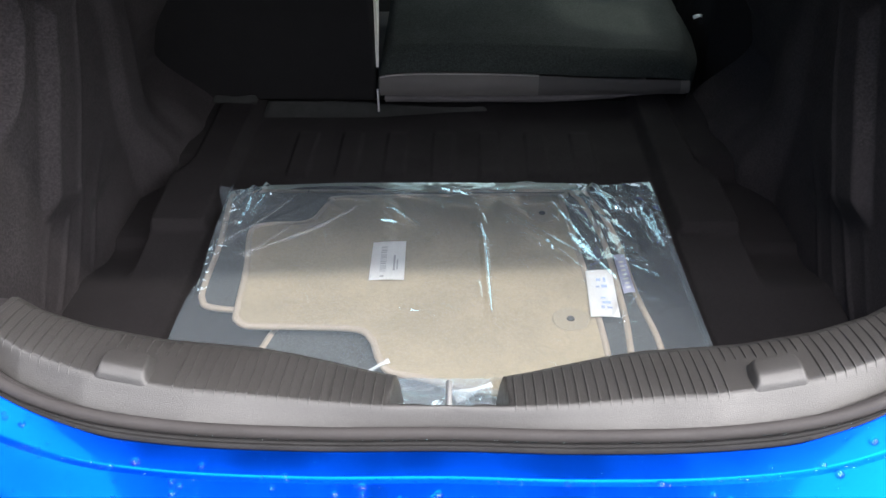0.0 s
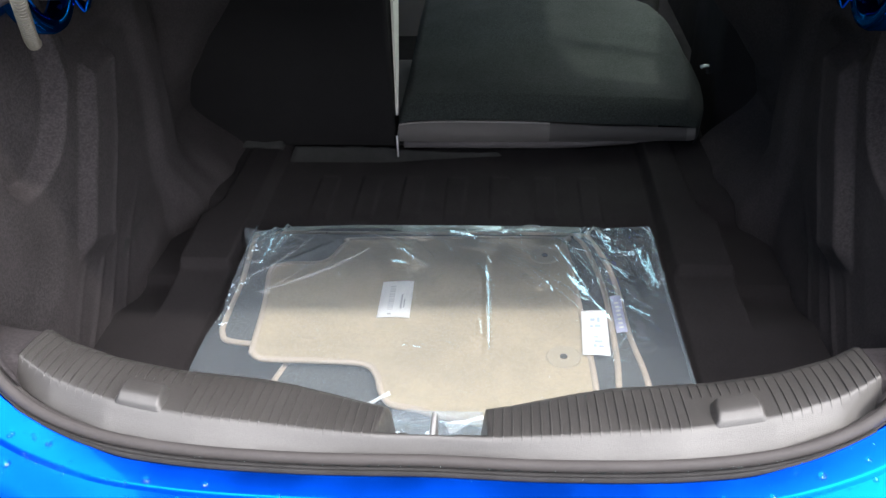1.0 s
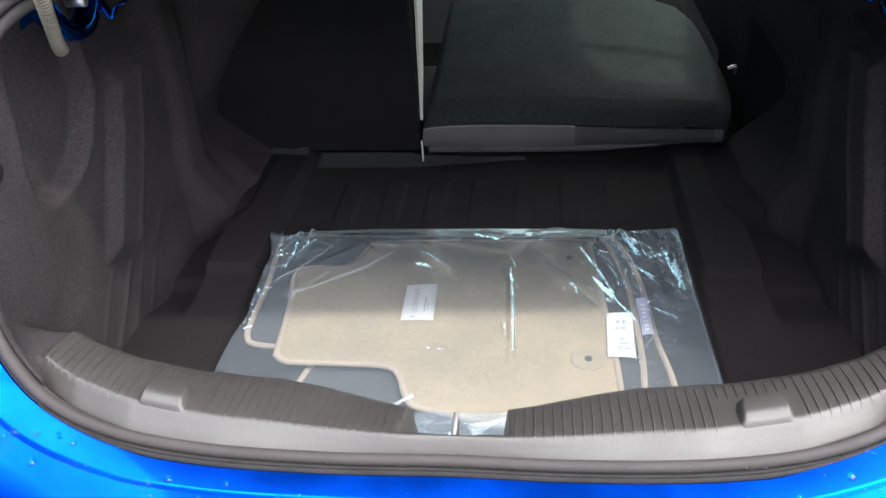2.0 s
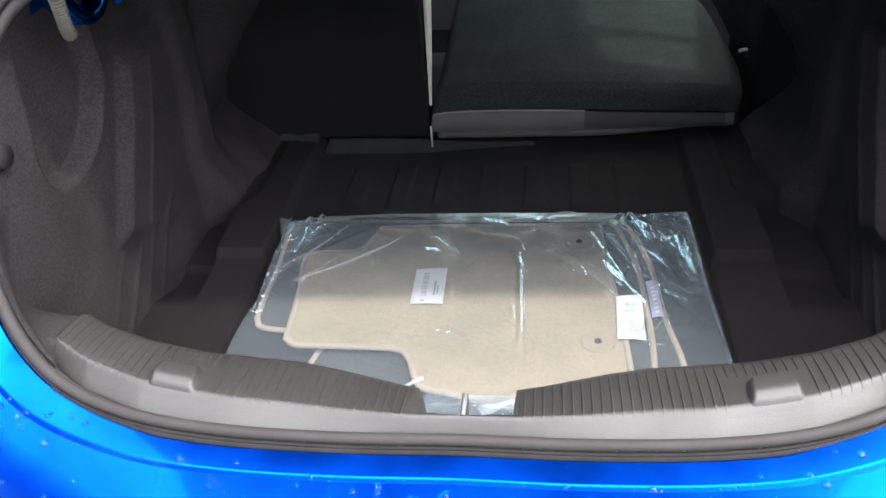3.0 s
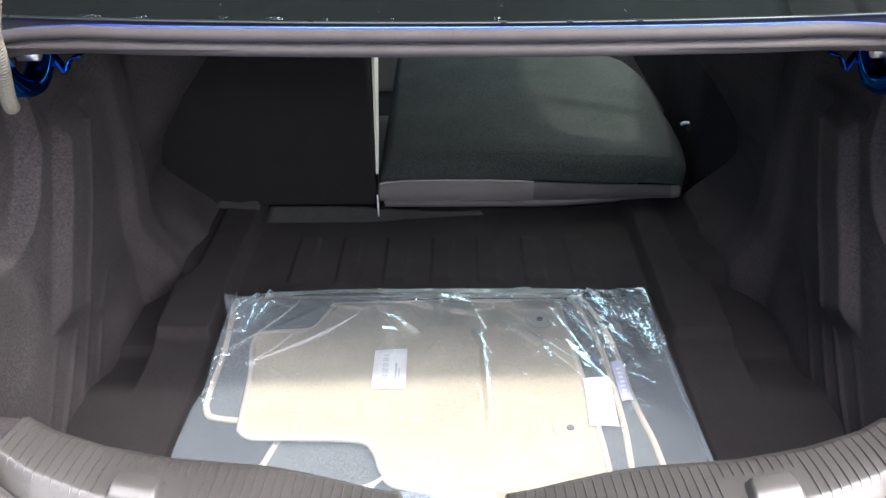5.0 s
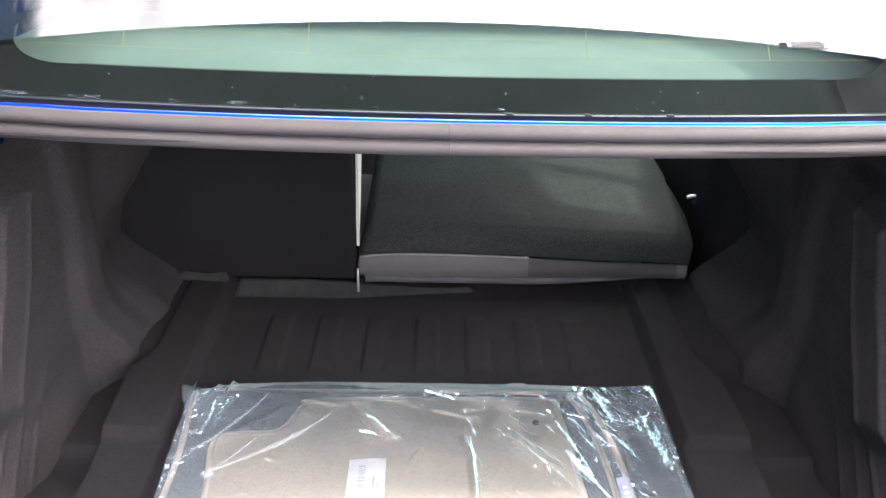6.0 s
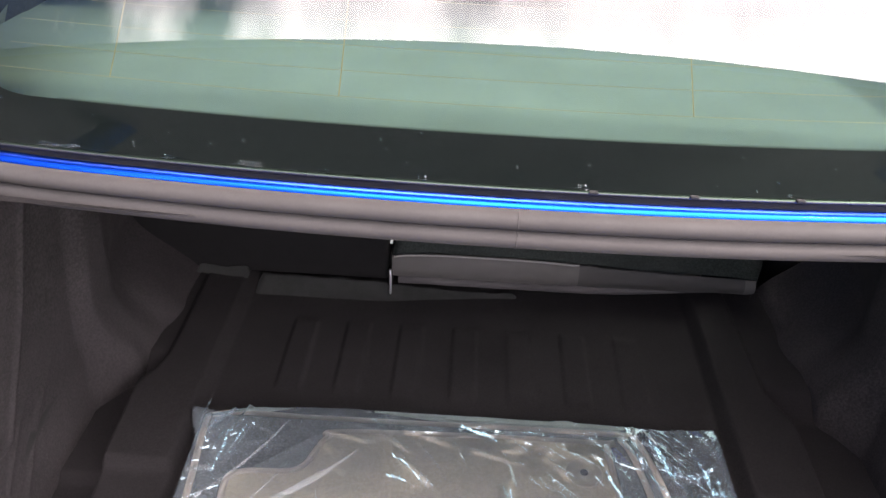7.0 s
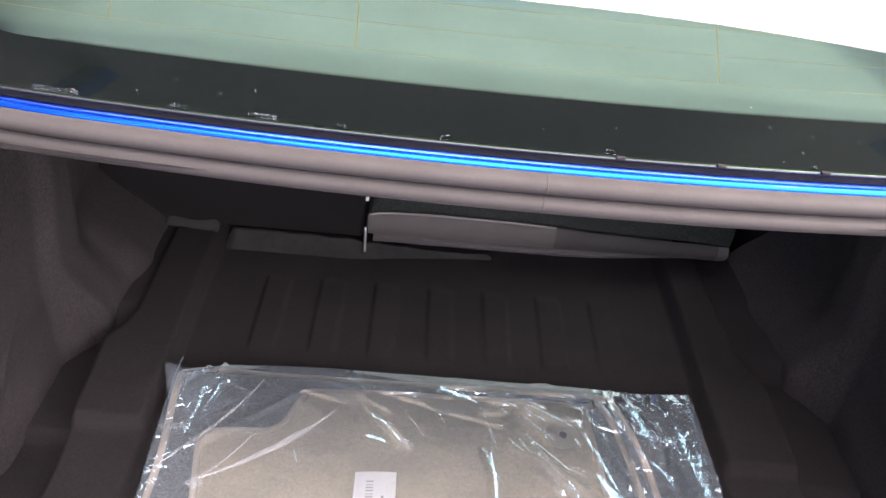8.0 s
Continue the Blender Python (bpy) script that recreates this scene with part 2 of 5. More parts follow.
def curve(points, per=8, closed=False):
    """Catmull-Rom through the points."""
    pts = [Vector(p) for p in points]
    n = len(pts)
    out = []
    last = n if closed else n - 1
    for i in range(last):
        p1, p2 = pts[i], pts[(i + 1) % n]
        p0 = pts[i - 1] if (i or closed) else p1 * 2 - p2
        p3 = pts[(i + 2) % n] if (closed or i + 2 < n) else p2 * 2 - p1
        for k in range(per):
            t = k / per
            out.append(0.5 * (2 * p1 + (p2 - p0) * t + (2 * p0 - 5 * p1 + 4 * p2 - p3) * t * t + (3 * p1 - p0 - 3 * p2 + p3) * t ** 3))
    if not closed:
        out.append(pts[-1])
    return out


def tangents(pts, closed):
    n = len(pts)
    res = []
    for i in range(n):
        a = pts[i - 1] if (i or closed) else pts[0]
        b = pts[(i + 1) % n] if (closed or i + 1 < n) else pts[-1]
        res.append((b - a).normalized())
    return res


def sweep(pts, profile, normal, closed=False, ring=True):
    """Sweeps a profile of (side, up) along pts; side is to the right of the way as seen from above."""
    rows = []
    for p, t in zip(pts, tangents(pts, closed)):
        up0 = normal(p) if callable(normal) else Vector(normal)
        side = t.cross(up0).normalized()
        up = side.cross(t).normalized()
        rows.append([p + side * s + up * u for s, u in profile])
    if closed:
        rows.append(rows[0])
    bm = grid(rows, closed=ring)
    if closed:
        bmesh.ops.remove_doubles(bm, verts=bm.verts, dist=1e-6)
    elif ring:
        bm.verts.ensure_lookup_table()
        n = len(profile)
        bm.faces.new([bm.verts[i] for i in range(n)][::-1])
        bm.faces.new([bm.verts[len(bm.verts) - n + i] for i in range(n)])
    return bm


def disc(r, n=10, squash=1.0, cx=0.0, cy=0.0):
    return [(cx + r * math.cos(2 * math.pi * i / n), cy + squash * r * math.sin(2 * math.pi * i / n)) for i in range(n)]


def interp(x, table):
    return float(np.interp(x, [a for a, _ in table], [b for _, b in table]))


def smooth_step(a, b, x):
    t = min(1.0, max(0.0, (x - a) / (b - a)))
    return t * t * (3 - 2 * t)


# ---- the car: one thing, standing with its boot open ----
car = thing("car", "bright blue sedan with open boot lid, wet with rain drops", "car")
FLOOR_Z = 0.50

# Half of the boot opening's rim, from the middle of the sill round to the middle of the rear deck.
RIM_HALF = [(0.0, -0.091, 0.702), (0.15, -0.096, 0.705), (0.30, -0.097, 0.714), (0.42, -0.086, 0.727), (0.51, -0.058, 0.745), (0.575, -0.018, 0.774), (0.616, 0.020, 0.82),
            (0.652, 0.070, 0.893), (0.676, 0.130, 0.975), (0.672, 0.205, 1.062), (0.640, 0.262, 1.130), (0.575, 0.290, 1.166), (0.48, 0.285, 1.177), (0.36, 0.266, 1.180), (0.18, 0.247, 1.183), (0.0, 0.241, 1.184)]
RIM = curve(RIM_HALF + [(-x, y, z) for x, y, z in RIM_HALF[-2:0:-1]], 8, closed=True)


def rim_normal(p):
    w = smooth_step(0.75, 1.12, p.z)
    return Vector((0, -0.5 * w, 1 - 0.13 * w)).normalized()


def deck_bend(x):
    return 0.16 * x * x


def build_seal():
    def tube(rear, front):
        rows = []
        for p, t in zip(RIM, tangents(RIM, True)):
            w = smooth_step(0.72, 0.90, p.z)
            s, u, r = [a + (b - a) * w for a, b in zip(rear, front)]
            side = t.cross(rim_normal(p)).normalized()
            up = side.cross(t).normalized()
            rows.append([p + side * a + up * b for a, b in disc(r, 16, cx=s, cy=u)])
        rows.append(rows[0])
        bm = grid(rows, closed=True)
        bmesh.ops.remove_doubles(bm, verts=bm.verts, dist=1e-6)
        return bm

    seal = part("weatherstrip", tube((0.0050, -0.006, 0.0078), (0.003, 0.0082, 0.0082)), RUBBER, car, "grey rubber double weatherstrip round the boot opening")
    part("seal_lip", tube((-0.004, -0.014, 0.006), (-0.0035, -0.0088, 0.0086)), RUBBER, seal)
    # black core behind the gap, added so the groove between the tubes reads dark
    core = [(0.001, -0.018), (0.024, -0.018), (0.020, -0.012), (0.010, -0.008), (0.003, -0.008), (-0.0005, -0.010)]
    part("seal_groove_core", sweep(RIM, core, rim_normal, closed=True), BLACK_RUBBER, seal)
    c = Vector((0.0, 0.241, 1.184))
    for s, u, r in ((0.003, 0.0082, 0.0084), (-0.0035, -0.0088, 0.0088)):
        pts = [c + Vector((0.0007, 0, 0)), c - Vector((0.0007, 0, 0))]
        part("seal_joint", sweep(pts, disc(r, 12, cx=s, cy=u), rim_normal), RUBBER, seal)


def build_gutter():
    """The ribbed black gutter outside the weatherstrip along the sill."""
    pts = [p for p in RIM if abs(p.x) < 0.52 and p.y < 0.1]
    pts.sort(key=lambda p: p.x)
    prof = [(0.0115, -0.014), (0.0128, -0.0085), (0.0180, -0.0070), (0.0193, -0.0105), (0.0203, -0.0105), (0.0212, -0.0055), (0.0258, -0.0045), (0.0268, -0.012)]
    rows = []
    for p, t in zip(pts, tangents(pts, False)):
        side = t.cross(Vector((0, 0, 1))).normalized()
        k = 1 - 0.62 * smooth_step(0.35, 0.50, abs(p.x))
        rows.append([p + side * (0.0115 + (s - 0.0115) * k) + Vector((0, 0, u)) for s, u in prof])
    part("gutter", grid(rows), BLACK_RUBBER, car, "black ribbed gutter strip along the sill")


def body_rows(offsets_rear, offsets_front):
    """Rings of the painted body outside the rim, from the first offset outwards."""
    rows = []
    for p, t in zip(RIM, tangents(RIM, True)):
        up0 = rim_normal(p)
        side = t.cross(up0).normalized()
        up = side.cross(t).normalized()
        f = smooth_step(0.95, 1.15, p.z)
        row = []
        for (s0, u0), (s1, u1) in zip(offsets_rear, offsets_front):
            s, u = s0 + (s1 - s0) * f, u0 + (u1 - u0) * f
            if f < 1e-6 or s0 < 0.06:
                s -= 0.0125 * smooth_step(0.36, 0.46, abs(p.x)) * (1 - f) * max(0.0, 1 - max(0.0, s0 - 0.03) / 0.05)
            if s0 > 0.07:
                s = 0.0655 + (s - 0.0655) * (1 - 0.42 * smooth_step(0.30, 0.52, abs(p.x)) * (1 - f))
            q = p + side * s + up * u * f + Vector((0, 0, u)) * (1 - f)
            row.append(q)
        rows.append(row)
    rows.append(rows[0])
    return rows


def build_body():
    rear = [(0.0265, -0.016), (0.0268, -0.0095), (0.0295, -0.0082), (0.0600, -0.01064), (0.0621, -0.0112), (0.0634, -0.0136), (0.0655, -0.0166), (0.11, -0.0235), (0.16, -0.034), (0.205, -0.068), (0.235, -0.15), (0.235, -0.30), (0.20, -0.46)]
    front = [(0.0070, -0.0180), (0.0096, -0.0132), (0.0124, -0.0084), (0.0148, -0.0042), (0.0166, -0.0016), (0.0190, 0.0004), (0.0222, 0.0012), (0.0255, -0.0004), (0.0288, -0.0040), (0.0322, -0.0082), (0.0352, -0.0125), (0.0354, -0.0180), (0.040, -0.024)]
    rows = body_rows(rear, front)
    bm = grid(rows)
    n = len(rear)
    bm.verts.index_update()
    for e in bm.edges:
        a, b = e.verts[0].index % n, e.verts[1].index % n
        if a == b and a in (2, 6) and rows[e.verts[0].index // n][0].z < 1.0:
            e.smooth = False
    bmesh.ops.remove_doubles(bm, verts=bm.verts, dist=1e-6)
    part("rear_bodywork", bm, PAINT, car, "glossy bright blue painted bumper and rim with rain drops")


def plate_inner(x):
    return interp(abs(x), [(0, 0.0), (0.067, -0.001), (0.10, 0.006), (0.14, 0.017), (0.19, 0.029), (0.24, 0.037), (0.30, 0.0375), (0.36, 0.037), (0.45, 0.046), (0.52, 0.063), (0.56, 0.082), (0.60, 0.11)])


def plate_rear(x):
    return interp(abs(x), [(0, -0.080), (0.15, -0.085), (0.30, -0.085), (0.42, -0.072), (0.50, -0.046), (0.545, -0.020), (0.60, 0.02)])


def plate_z(x):
    return 0.699 + 0.05 * min(1.3, (x / 0.53) ** 2)


def plate_point(x, v, lift=0.0):
    """v 0 at the inner edge, 1 at the rear edge of the sill's top."""
    a, b = plate_inner(x), plate_rear(x)
    y = a + (b - a) * v
    fall = 0.017 * (1 - min(1.0, v / 0.71))
    over = max(0.0, v - 0.715)
    drop = 0.0926 * over * over / (over + 0.035) if over else 0.0
    crown = 0.003 * math.sin(math.pi * min(1, v * 1.2)) - drop - 0.006 * smooth_step(0.12, 0.0, v)
    return Vector((x, y + fall * 1.05, plate_z(x) + crown + lift - fall))


NOTCH = 0.066


PLATE_END = 0.556
RIB_PITCH = 0.0121


def build_sill():
    xs = sorted(set([round(-PLATE_END + i * PLATE_END / 120, 4) for i in range(241)] + [s * (NOTCH + q) for s in (-1, 1) for q in (-0.022, -0.019, -0.016, -0.012, -0.009, -0.006, -0.003, 0.0, 0.003, 0.007)]))
    vs = [0.0, 0.012, 0.025, 0.04, 0.07] + [0.10 + 0.025 * i for i in range(37)]
    rows = []
    for x in xs:
        inner = plate_point(x, 0.0)
        wall = [Vector((x, inner.y + 0.012, FLOOR_Z - 0.02)), Vector((x, inner.y + 0.010, inner.z - 0.10)), Vector((x, inner.y + 0.006, inner.z - 0.012))]
        row = wall + [plate_point(x, v) for v in vs]
        row.append(row[-1] + Vector((0, -0.004, -0.010)))
        if abs(x) <= NOTCH + 0.0071:
            # the latch pocket: cut back to a shallow trough
            front_y, deep = -0.054, 0.135
            for p in row:
                if p.y > front_y:
                    p.z = min(p.z, plate_z(0) + 0.004 - deep * smooth_step(NOTCH + 0.0065, NOTCH - 0.018, abs(x)))
        rows.append(row)
    sill = part("sill_plate", grid([r[::-1] for r in rows]), PLASTIC, car, "grey textured plastic sill plate with moulded ribs")
    # moulded ribs, short ones beside the stop blocks
    for sx in (-1, 1):
        for k in range(41):
            x = sx * (NOTCH + 0.011 + k * RIB_PITCH)
            a = abs(x)
            if a > PLATE_END - 0.006:
                continue
            stop = 0.775 if a < 0.44 else 0.80
            if 0.330 < a < 0.424:
                stop = 0.33
            count = 22
            rows = []
            for i in range(count + 1):
                v = 0.015 + (stop - 0.015) * i / count
                p = plate_point(x, v)
                h = 0.0019 * min(1.0, 1.5 * i / count + 0.25) * min(1.0, 6 * (count - i) / count)
                rows.append([p + Vector((dx, 0, dz * h - (0.0006 if dz == 0 else 0))) for dx, dz in ((-0.0016, 0), (-0.0006, 1.0), (0.0006, 1.0), (0.0016, 0))])
            part("rib", grid(rows), PLASTIC, sill, smooth=False)
    # two raised stop blocks, steep at the back and running out into the rear slope
    for sx in (-1, 1):
        x0, x1 = 0.345, 0.412
        rows = []
        for i in range(33):
            x = x0 + (x1 - x0) * i / 32
            side = min(i, 32 - i) / 32 * (x1 - x0)
            row = []
            for j in range(45):
                v = 0.38 + 0.46 * j / 44
                w = smooth_step(0.0, 0.0085, side - 0.004 * smooth_step(0.56, 0.38, v))
                top, back = 0.0128 * smooth_step(0.385, 0.445, v), 0.105 * max(0.0, 0.765 - v)
                high = 0.5 * (top + back - math.sqrt((top - back) ** 2 + 0.004 ** 2)) + 0.0004
                p = plate_point(x, v, -0.0012 + high * w)
                row.append(Vector((sx * p.x, p.y, p.z)))
            rows.append(row)
        part("stop_block", grid(rows), PLASTIC, sill, "raised smooth plastic stop block")
    for sx in (-1, 1):
        rows = [[Vector((sx * (PLATE_END + 0.001), *plate_point(PLATE_END, v, dz).yz)) for v in vs] for dz in (0.0, -0.02)]
        part("end_cap", grid(rows), PLASTIC, sill)


def build_striker():
    latch = part("latch_striker", sweep(curve([(-0.0005, -0.056, 0.690), (-0.0005, -0.030, 0.691), (-0.0005, -0.012, 0.690), (-0.0005, -0.005, 0.684), (-0.0005, -0.004, 0.66), (-0.0005, -0.004, 0.63)], 6), disc(0.0037, 8), (1, 0, 0)), STEEL, car, "bright steel latch loop in the sill pocket")
    base = bmesh.new()
    box(base, -0.022, 0.022, -0.052, -0.040, 0.600, 0.662, 0.002)
    part("striker_plate", base, PLASTIC, latch)


def build_floor():
    """Moulded carpet with shallow ribs, a step across each side and an edge down to the side pockets."""
    ribs = [-0.331 + 0.1015 * i for i in range(7)]
    xs = sorted(set([round(-0.669 + 0.0035 * i, 4) for i in range(383)]))
    ys = [round(-0.02 + 0.0095 * i, 4) for i in range(125)]
    edges = {-1: [(0.30, 0.562), (0.50, 0.567), (0.60, 0.575), (0.76, 0.582), (0.80, 0.560), (0.84, 0.548), (1.20, 0.548)],
             1: [(0.30, 0.532), (0.60, 0.534), (0.76, 0.534), (0.84, 0.500), (1.20, 0.486)]}

    def height(x, y):
        z = FLOOR_Z
        a = abs(x)
        sx = -1 if x < 0 else 1
        for c in ribs:
            d = abs(x - c)
            if d < 0.035:
                z += 0.0044 * (1 - smooth_step(0.0205, 0.0245, d)) * smooth_step(0.785, 0.805, y) * (1 - smooth_step(0.975, 0.995, y))
        ledge = 0.459 if sx < 0 else 0.412
        z += 0.010 * smooth_step(ledge - 0.006, ledge + 0.006, a)
        z += 0.016 * smooth_step(ledge + 0.001, ledge + 0.016, a) * smooth_step(0.574, 0.588, y)
        edge = interp(y, edges[sx])
        z -= 0.045 * smooth_step(edge - 0.003, edge + 0.008, a) * smooth_step(0.40, 0.56, y) * (1 - 0.8 * smooth_step(0.80, 0.86, y))
        z += 0.0015 * (noise.noise(Vector((x * 7, y * 7, 3.1))))
        return z

    rows = [[Vector((x, y, height(x, y))) for x in xs] for y in ys]
    part("boot_floor", grid(rows), CARPET, car, "dark charcoal moulded boot carpet with shallow ribs")
    # cut edge of the carpet turned up along the foot of the seat, with a notch by the raised side
    for x0, x1, lift in ((-0.452, 0.075, 0.0), (-0.575, -0.468, 0.0265)):
        rows = []
        for i in range(57):
            x = x0 + (x1 - x0) * i / 56
            near = 1.100 - 0.046 * (1 - 0.8 * smooth_step(-0.24, 0.06, x)) if lift == 0 else 1.078 + 0.010 * smooth_step(-0.50, -0.575, x)
            rag = 0.0035 * noise.noise(Vector((x * 26, 0.0, 4.0))) + 0.0015 * noise.noise(Vector((x * 90, 1.0, 4.0)))
            far = 1.1035
            corner = smooth_step(0.0, 0.010, min(x - x0, x1 - x) + 0.003)
            row = []
            for j in range(11):
                t = j / 10
                y = near + (far - near) * t + rag * t
                row.append(Vector((x, y, FLOOR_Z + lift - 0.0012 + (0.010 + 0.5 * rag + (0.014 * smooth_step(-0.02, -0.30, x) if lift == 0 else 0)) * t ** 1.6 * corner)))
            row.append(row[-1] + Vector((0, 0.003, -0.006)))
            rows.append(row)
        part("carpet_flap", grid(rows), LIT_FLAP, car, "grey carpet flap along the foot of the seat")


def liner_x(y, z):
    """Half width of the moulded side liner."""
    x = 0.660 + 0.010 * smooth_step(0.8, 1.1, z) - 0.014 * smooth_step(0.62, 0.50, z)
    # wheel housing: a flat-topped ridge, with a foot that spreads over the floor and a hollow in front of it
    y0 = 0.775 + 0.03 * smooth_step(0.62, 0.85, z) - 0.02 * smooth_step(0.60, 0.52, z)
    y1 = 0.862 + 0.03 * smooth_step(0.70, 0.95, z)
    ridge = smooth_step(y0 - 0.035, y0 + 0.012, y) * (1 - smooth_step(y1 - 0.012, y1 + 0.06, y))
    x -= (0.020 - 0.006 * smooth_step(0.75, 1.00, z)) * ridge
    x += 0.030 * smooth_step(0.86, 1.02, y)
    x -= (0.036 + 0.074 * smooth_step(0.84, 0.99, y)) * smooth_step(0.755, 0.815, y + 0.25 * max(0.0, z - 0.56)) * smooth_step(0.66, 0.505, z)
    # the bulkhead closes in above the seat back
    x -= smooth_step(0.90, 1.10, y) * interp(z, [(0.64, 0.0), (0.72, 0.022), (0.815, 0.085), (0.93, 0.19), (1.05, 0.27), (1.17, 0.31)])
    # upright moulded rib that leans forward as it rises
    yr = 0.482 + 0.635 * (z - 0.72)
    rib_z = smooth_step(0.625, 0.675, z - 0.35 * (yr - y)) * smooth_step(0.952, 0.925, z)
    x -= 0.027 * smooth_step(0.061, 0.045, abs(y - yr)) * rib_z
    x -= 0.004 * smooth_step(0.014, 0.0, abs(y - yr - 0.042)) * rib_z
    # pear-shaped relief for the hinge arm, with a raised edge
    dy = (y - 0.387 - (0.45 if z < 0.94 else 0.12) * (z - 0.94)) / (0.118 if z < 0.94 else 0.118 - 0.10 * (z - 0.94))
    d = math.hypot(dy, (z - 0.945) / (0.122 if z < 0.945 else 0.30))
    x += 0.034 * smooth_step(1.03, 0.88, d)
    x -= 0.004 * smooth_step(0.07, 0.0, abs(d - 1.07)) * smooth_step(0.36, 0.44, y)
    # hollow above the rib
    x += 0.020 * smooth_step(0.0, 0.05, y - 0.53) * smooth_step(0.80, 0.74, y) * smooth_step(0.945, 0.975, z)
    # soft creases low down
    for y0, lean, deep in ((0.22, 1.35, 0.002), (0.30, 1.45, 0.004), (0.38, 1.40, 0.002), (0.47, 1.25, 0.003)):
        x -= deep * smooth_step(0.016, 0.0, abs(y - y0 - lean * (z - 0.5))) * smooth_step(0.68, 0.60, z)
    return x + 0.005 * noise.noise(Vector((y * 8, z * 8, 1.7))) + 0.0012 * noise.noise(Vector((y * 31, z * 31, 4.2)))


def build_liners():
    rim_side = [p for p in RIM if p.x > 0.3 and p.z < 1.19]
    rim_side.sort(key=lambda p: p.z)
    zt = [p.z for p in rim_side]
    for sx, name in ((-1, "side_liner"), (1, "side_liner")):
        rows = []
        for i in range(151):
            z = 0.45 + 0.72 * i / 150
            zz = max(z, 0.755)
            y_end = 1.16
            y_rim = float(np.interp(zz, zt, [p.y for p in rim_side])) + 0.003
            x_rim = float(np.interp(zz, zt, [p.x for p in rim_side])) - 0.005
            if z < 0.755:
                k = (0.755 - z) / 0.3
                y_rim, x_rim = y_rim + 0.04 * k, x_rim + 0.02 * k
            row = []
            for j in range(191):
                y = y_rim + (y_end - y_rim) * j / 190
                b = smooth_step(0.0, 0.10, y - y_rim)
                x = x_rim + (liner_x(y, z) - x_rim) * b
                row.append(Vector((sx * x, y, z)))
            rows.append(row)
        liner_rows = rows
        part(name, grid(rows), LINER, car, "dark grey felt boot side liner with moulded folds")
        rows = []
        for k in range(15):
            v = k / 14
            a = plate_point(PLATE_END - 0.003, v, -0.0015)
            i = int(round((0.765 - 0.45) / 0.72 * 150))
            line = sorted((p.y, abs(p.x)) for p in liner_rows[i])
            bx = max(a.x + 0.004, float(np.interp(a.y, [q[0] for q in line], [q[1] for q in line])) + 0.003)
            rows.append([Vector((sx * (a.x + (bx - a.x) * t), a.y, a.z + 0.024 * t ** 2.2)) for t in np.linspace(0, 1, 6)])
        part("liner_ledge", grid(rows), LINER, car, "felt ledge where the liner meets the sill")
    clip = bmesh.new()
    made = bmesh.ops.create_cone(clip, cap_ends=True, segments=20, radius1=0.022, radius2=0.017, depth=0.014)
    bmesh.ops.rotate(clip, verts=clip.verts, cent=(0, 0, 0), matrix=Matrix.Rotation(radians(90), 3, "Y"))
    bmesh.ops.translate(clip, verts=clip.verts, vec=(-0.651, 0.168, 0.953))
    part("liner_clip", clip, BLACK_RUBBER, car, "black plastic liner clip")


def build_deck():
    """Underside of the rear deck above the boot, and the parcel shelf on it."""
    prof = [(0.243, 1.174), (0.27, 1.166), (0.32, 1.153), (0.42, 1.126), (0.55, 1.104), (0.70, 1.098), (0.98, 1.098)]
    rows = [[Vector((x, y + deck_bend(x) * 0.3, z)) for y, z in prof] for x in np.linspace(-0.66, 0.66, 15)]
    part("deck_underside", grid(rows), CARPET, car, "dark boot ceiling under the rear deck")
    prof = [(0.30, 1.175), (0.34, 1.155), (0.45, 1.145), (0.62, 1.150), (0.80, 1.140), (0.97, 1.135), (0.98, 1.11)]
    rows = [[Vector((x, y, z)) for y, z in prof] for x in np.linspace(-0.66, 0.66, 15)]
    part("parcel_shelf", grid(rows), SHELF, car, "pale grey parcel shelf behind the rear window")


def glass_point(x, s, lift=0.0):
    """s: distance up the rear window's slope from its lower edge."""
    k = math.atan(0.53) + 0.10 * min(1.0, s)
    y = 0.2795 + s * math.cos(k) + deck_bend(x)
    z = 1.1975 + s * math.sin(k) - 0.012 * x * x
    return Vector((x, y - lift * math.sin(k), z + lift * math.cos(k)))


def glass_half(s):
    return 0.61 - 0.06 * s


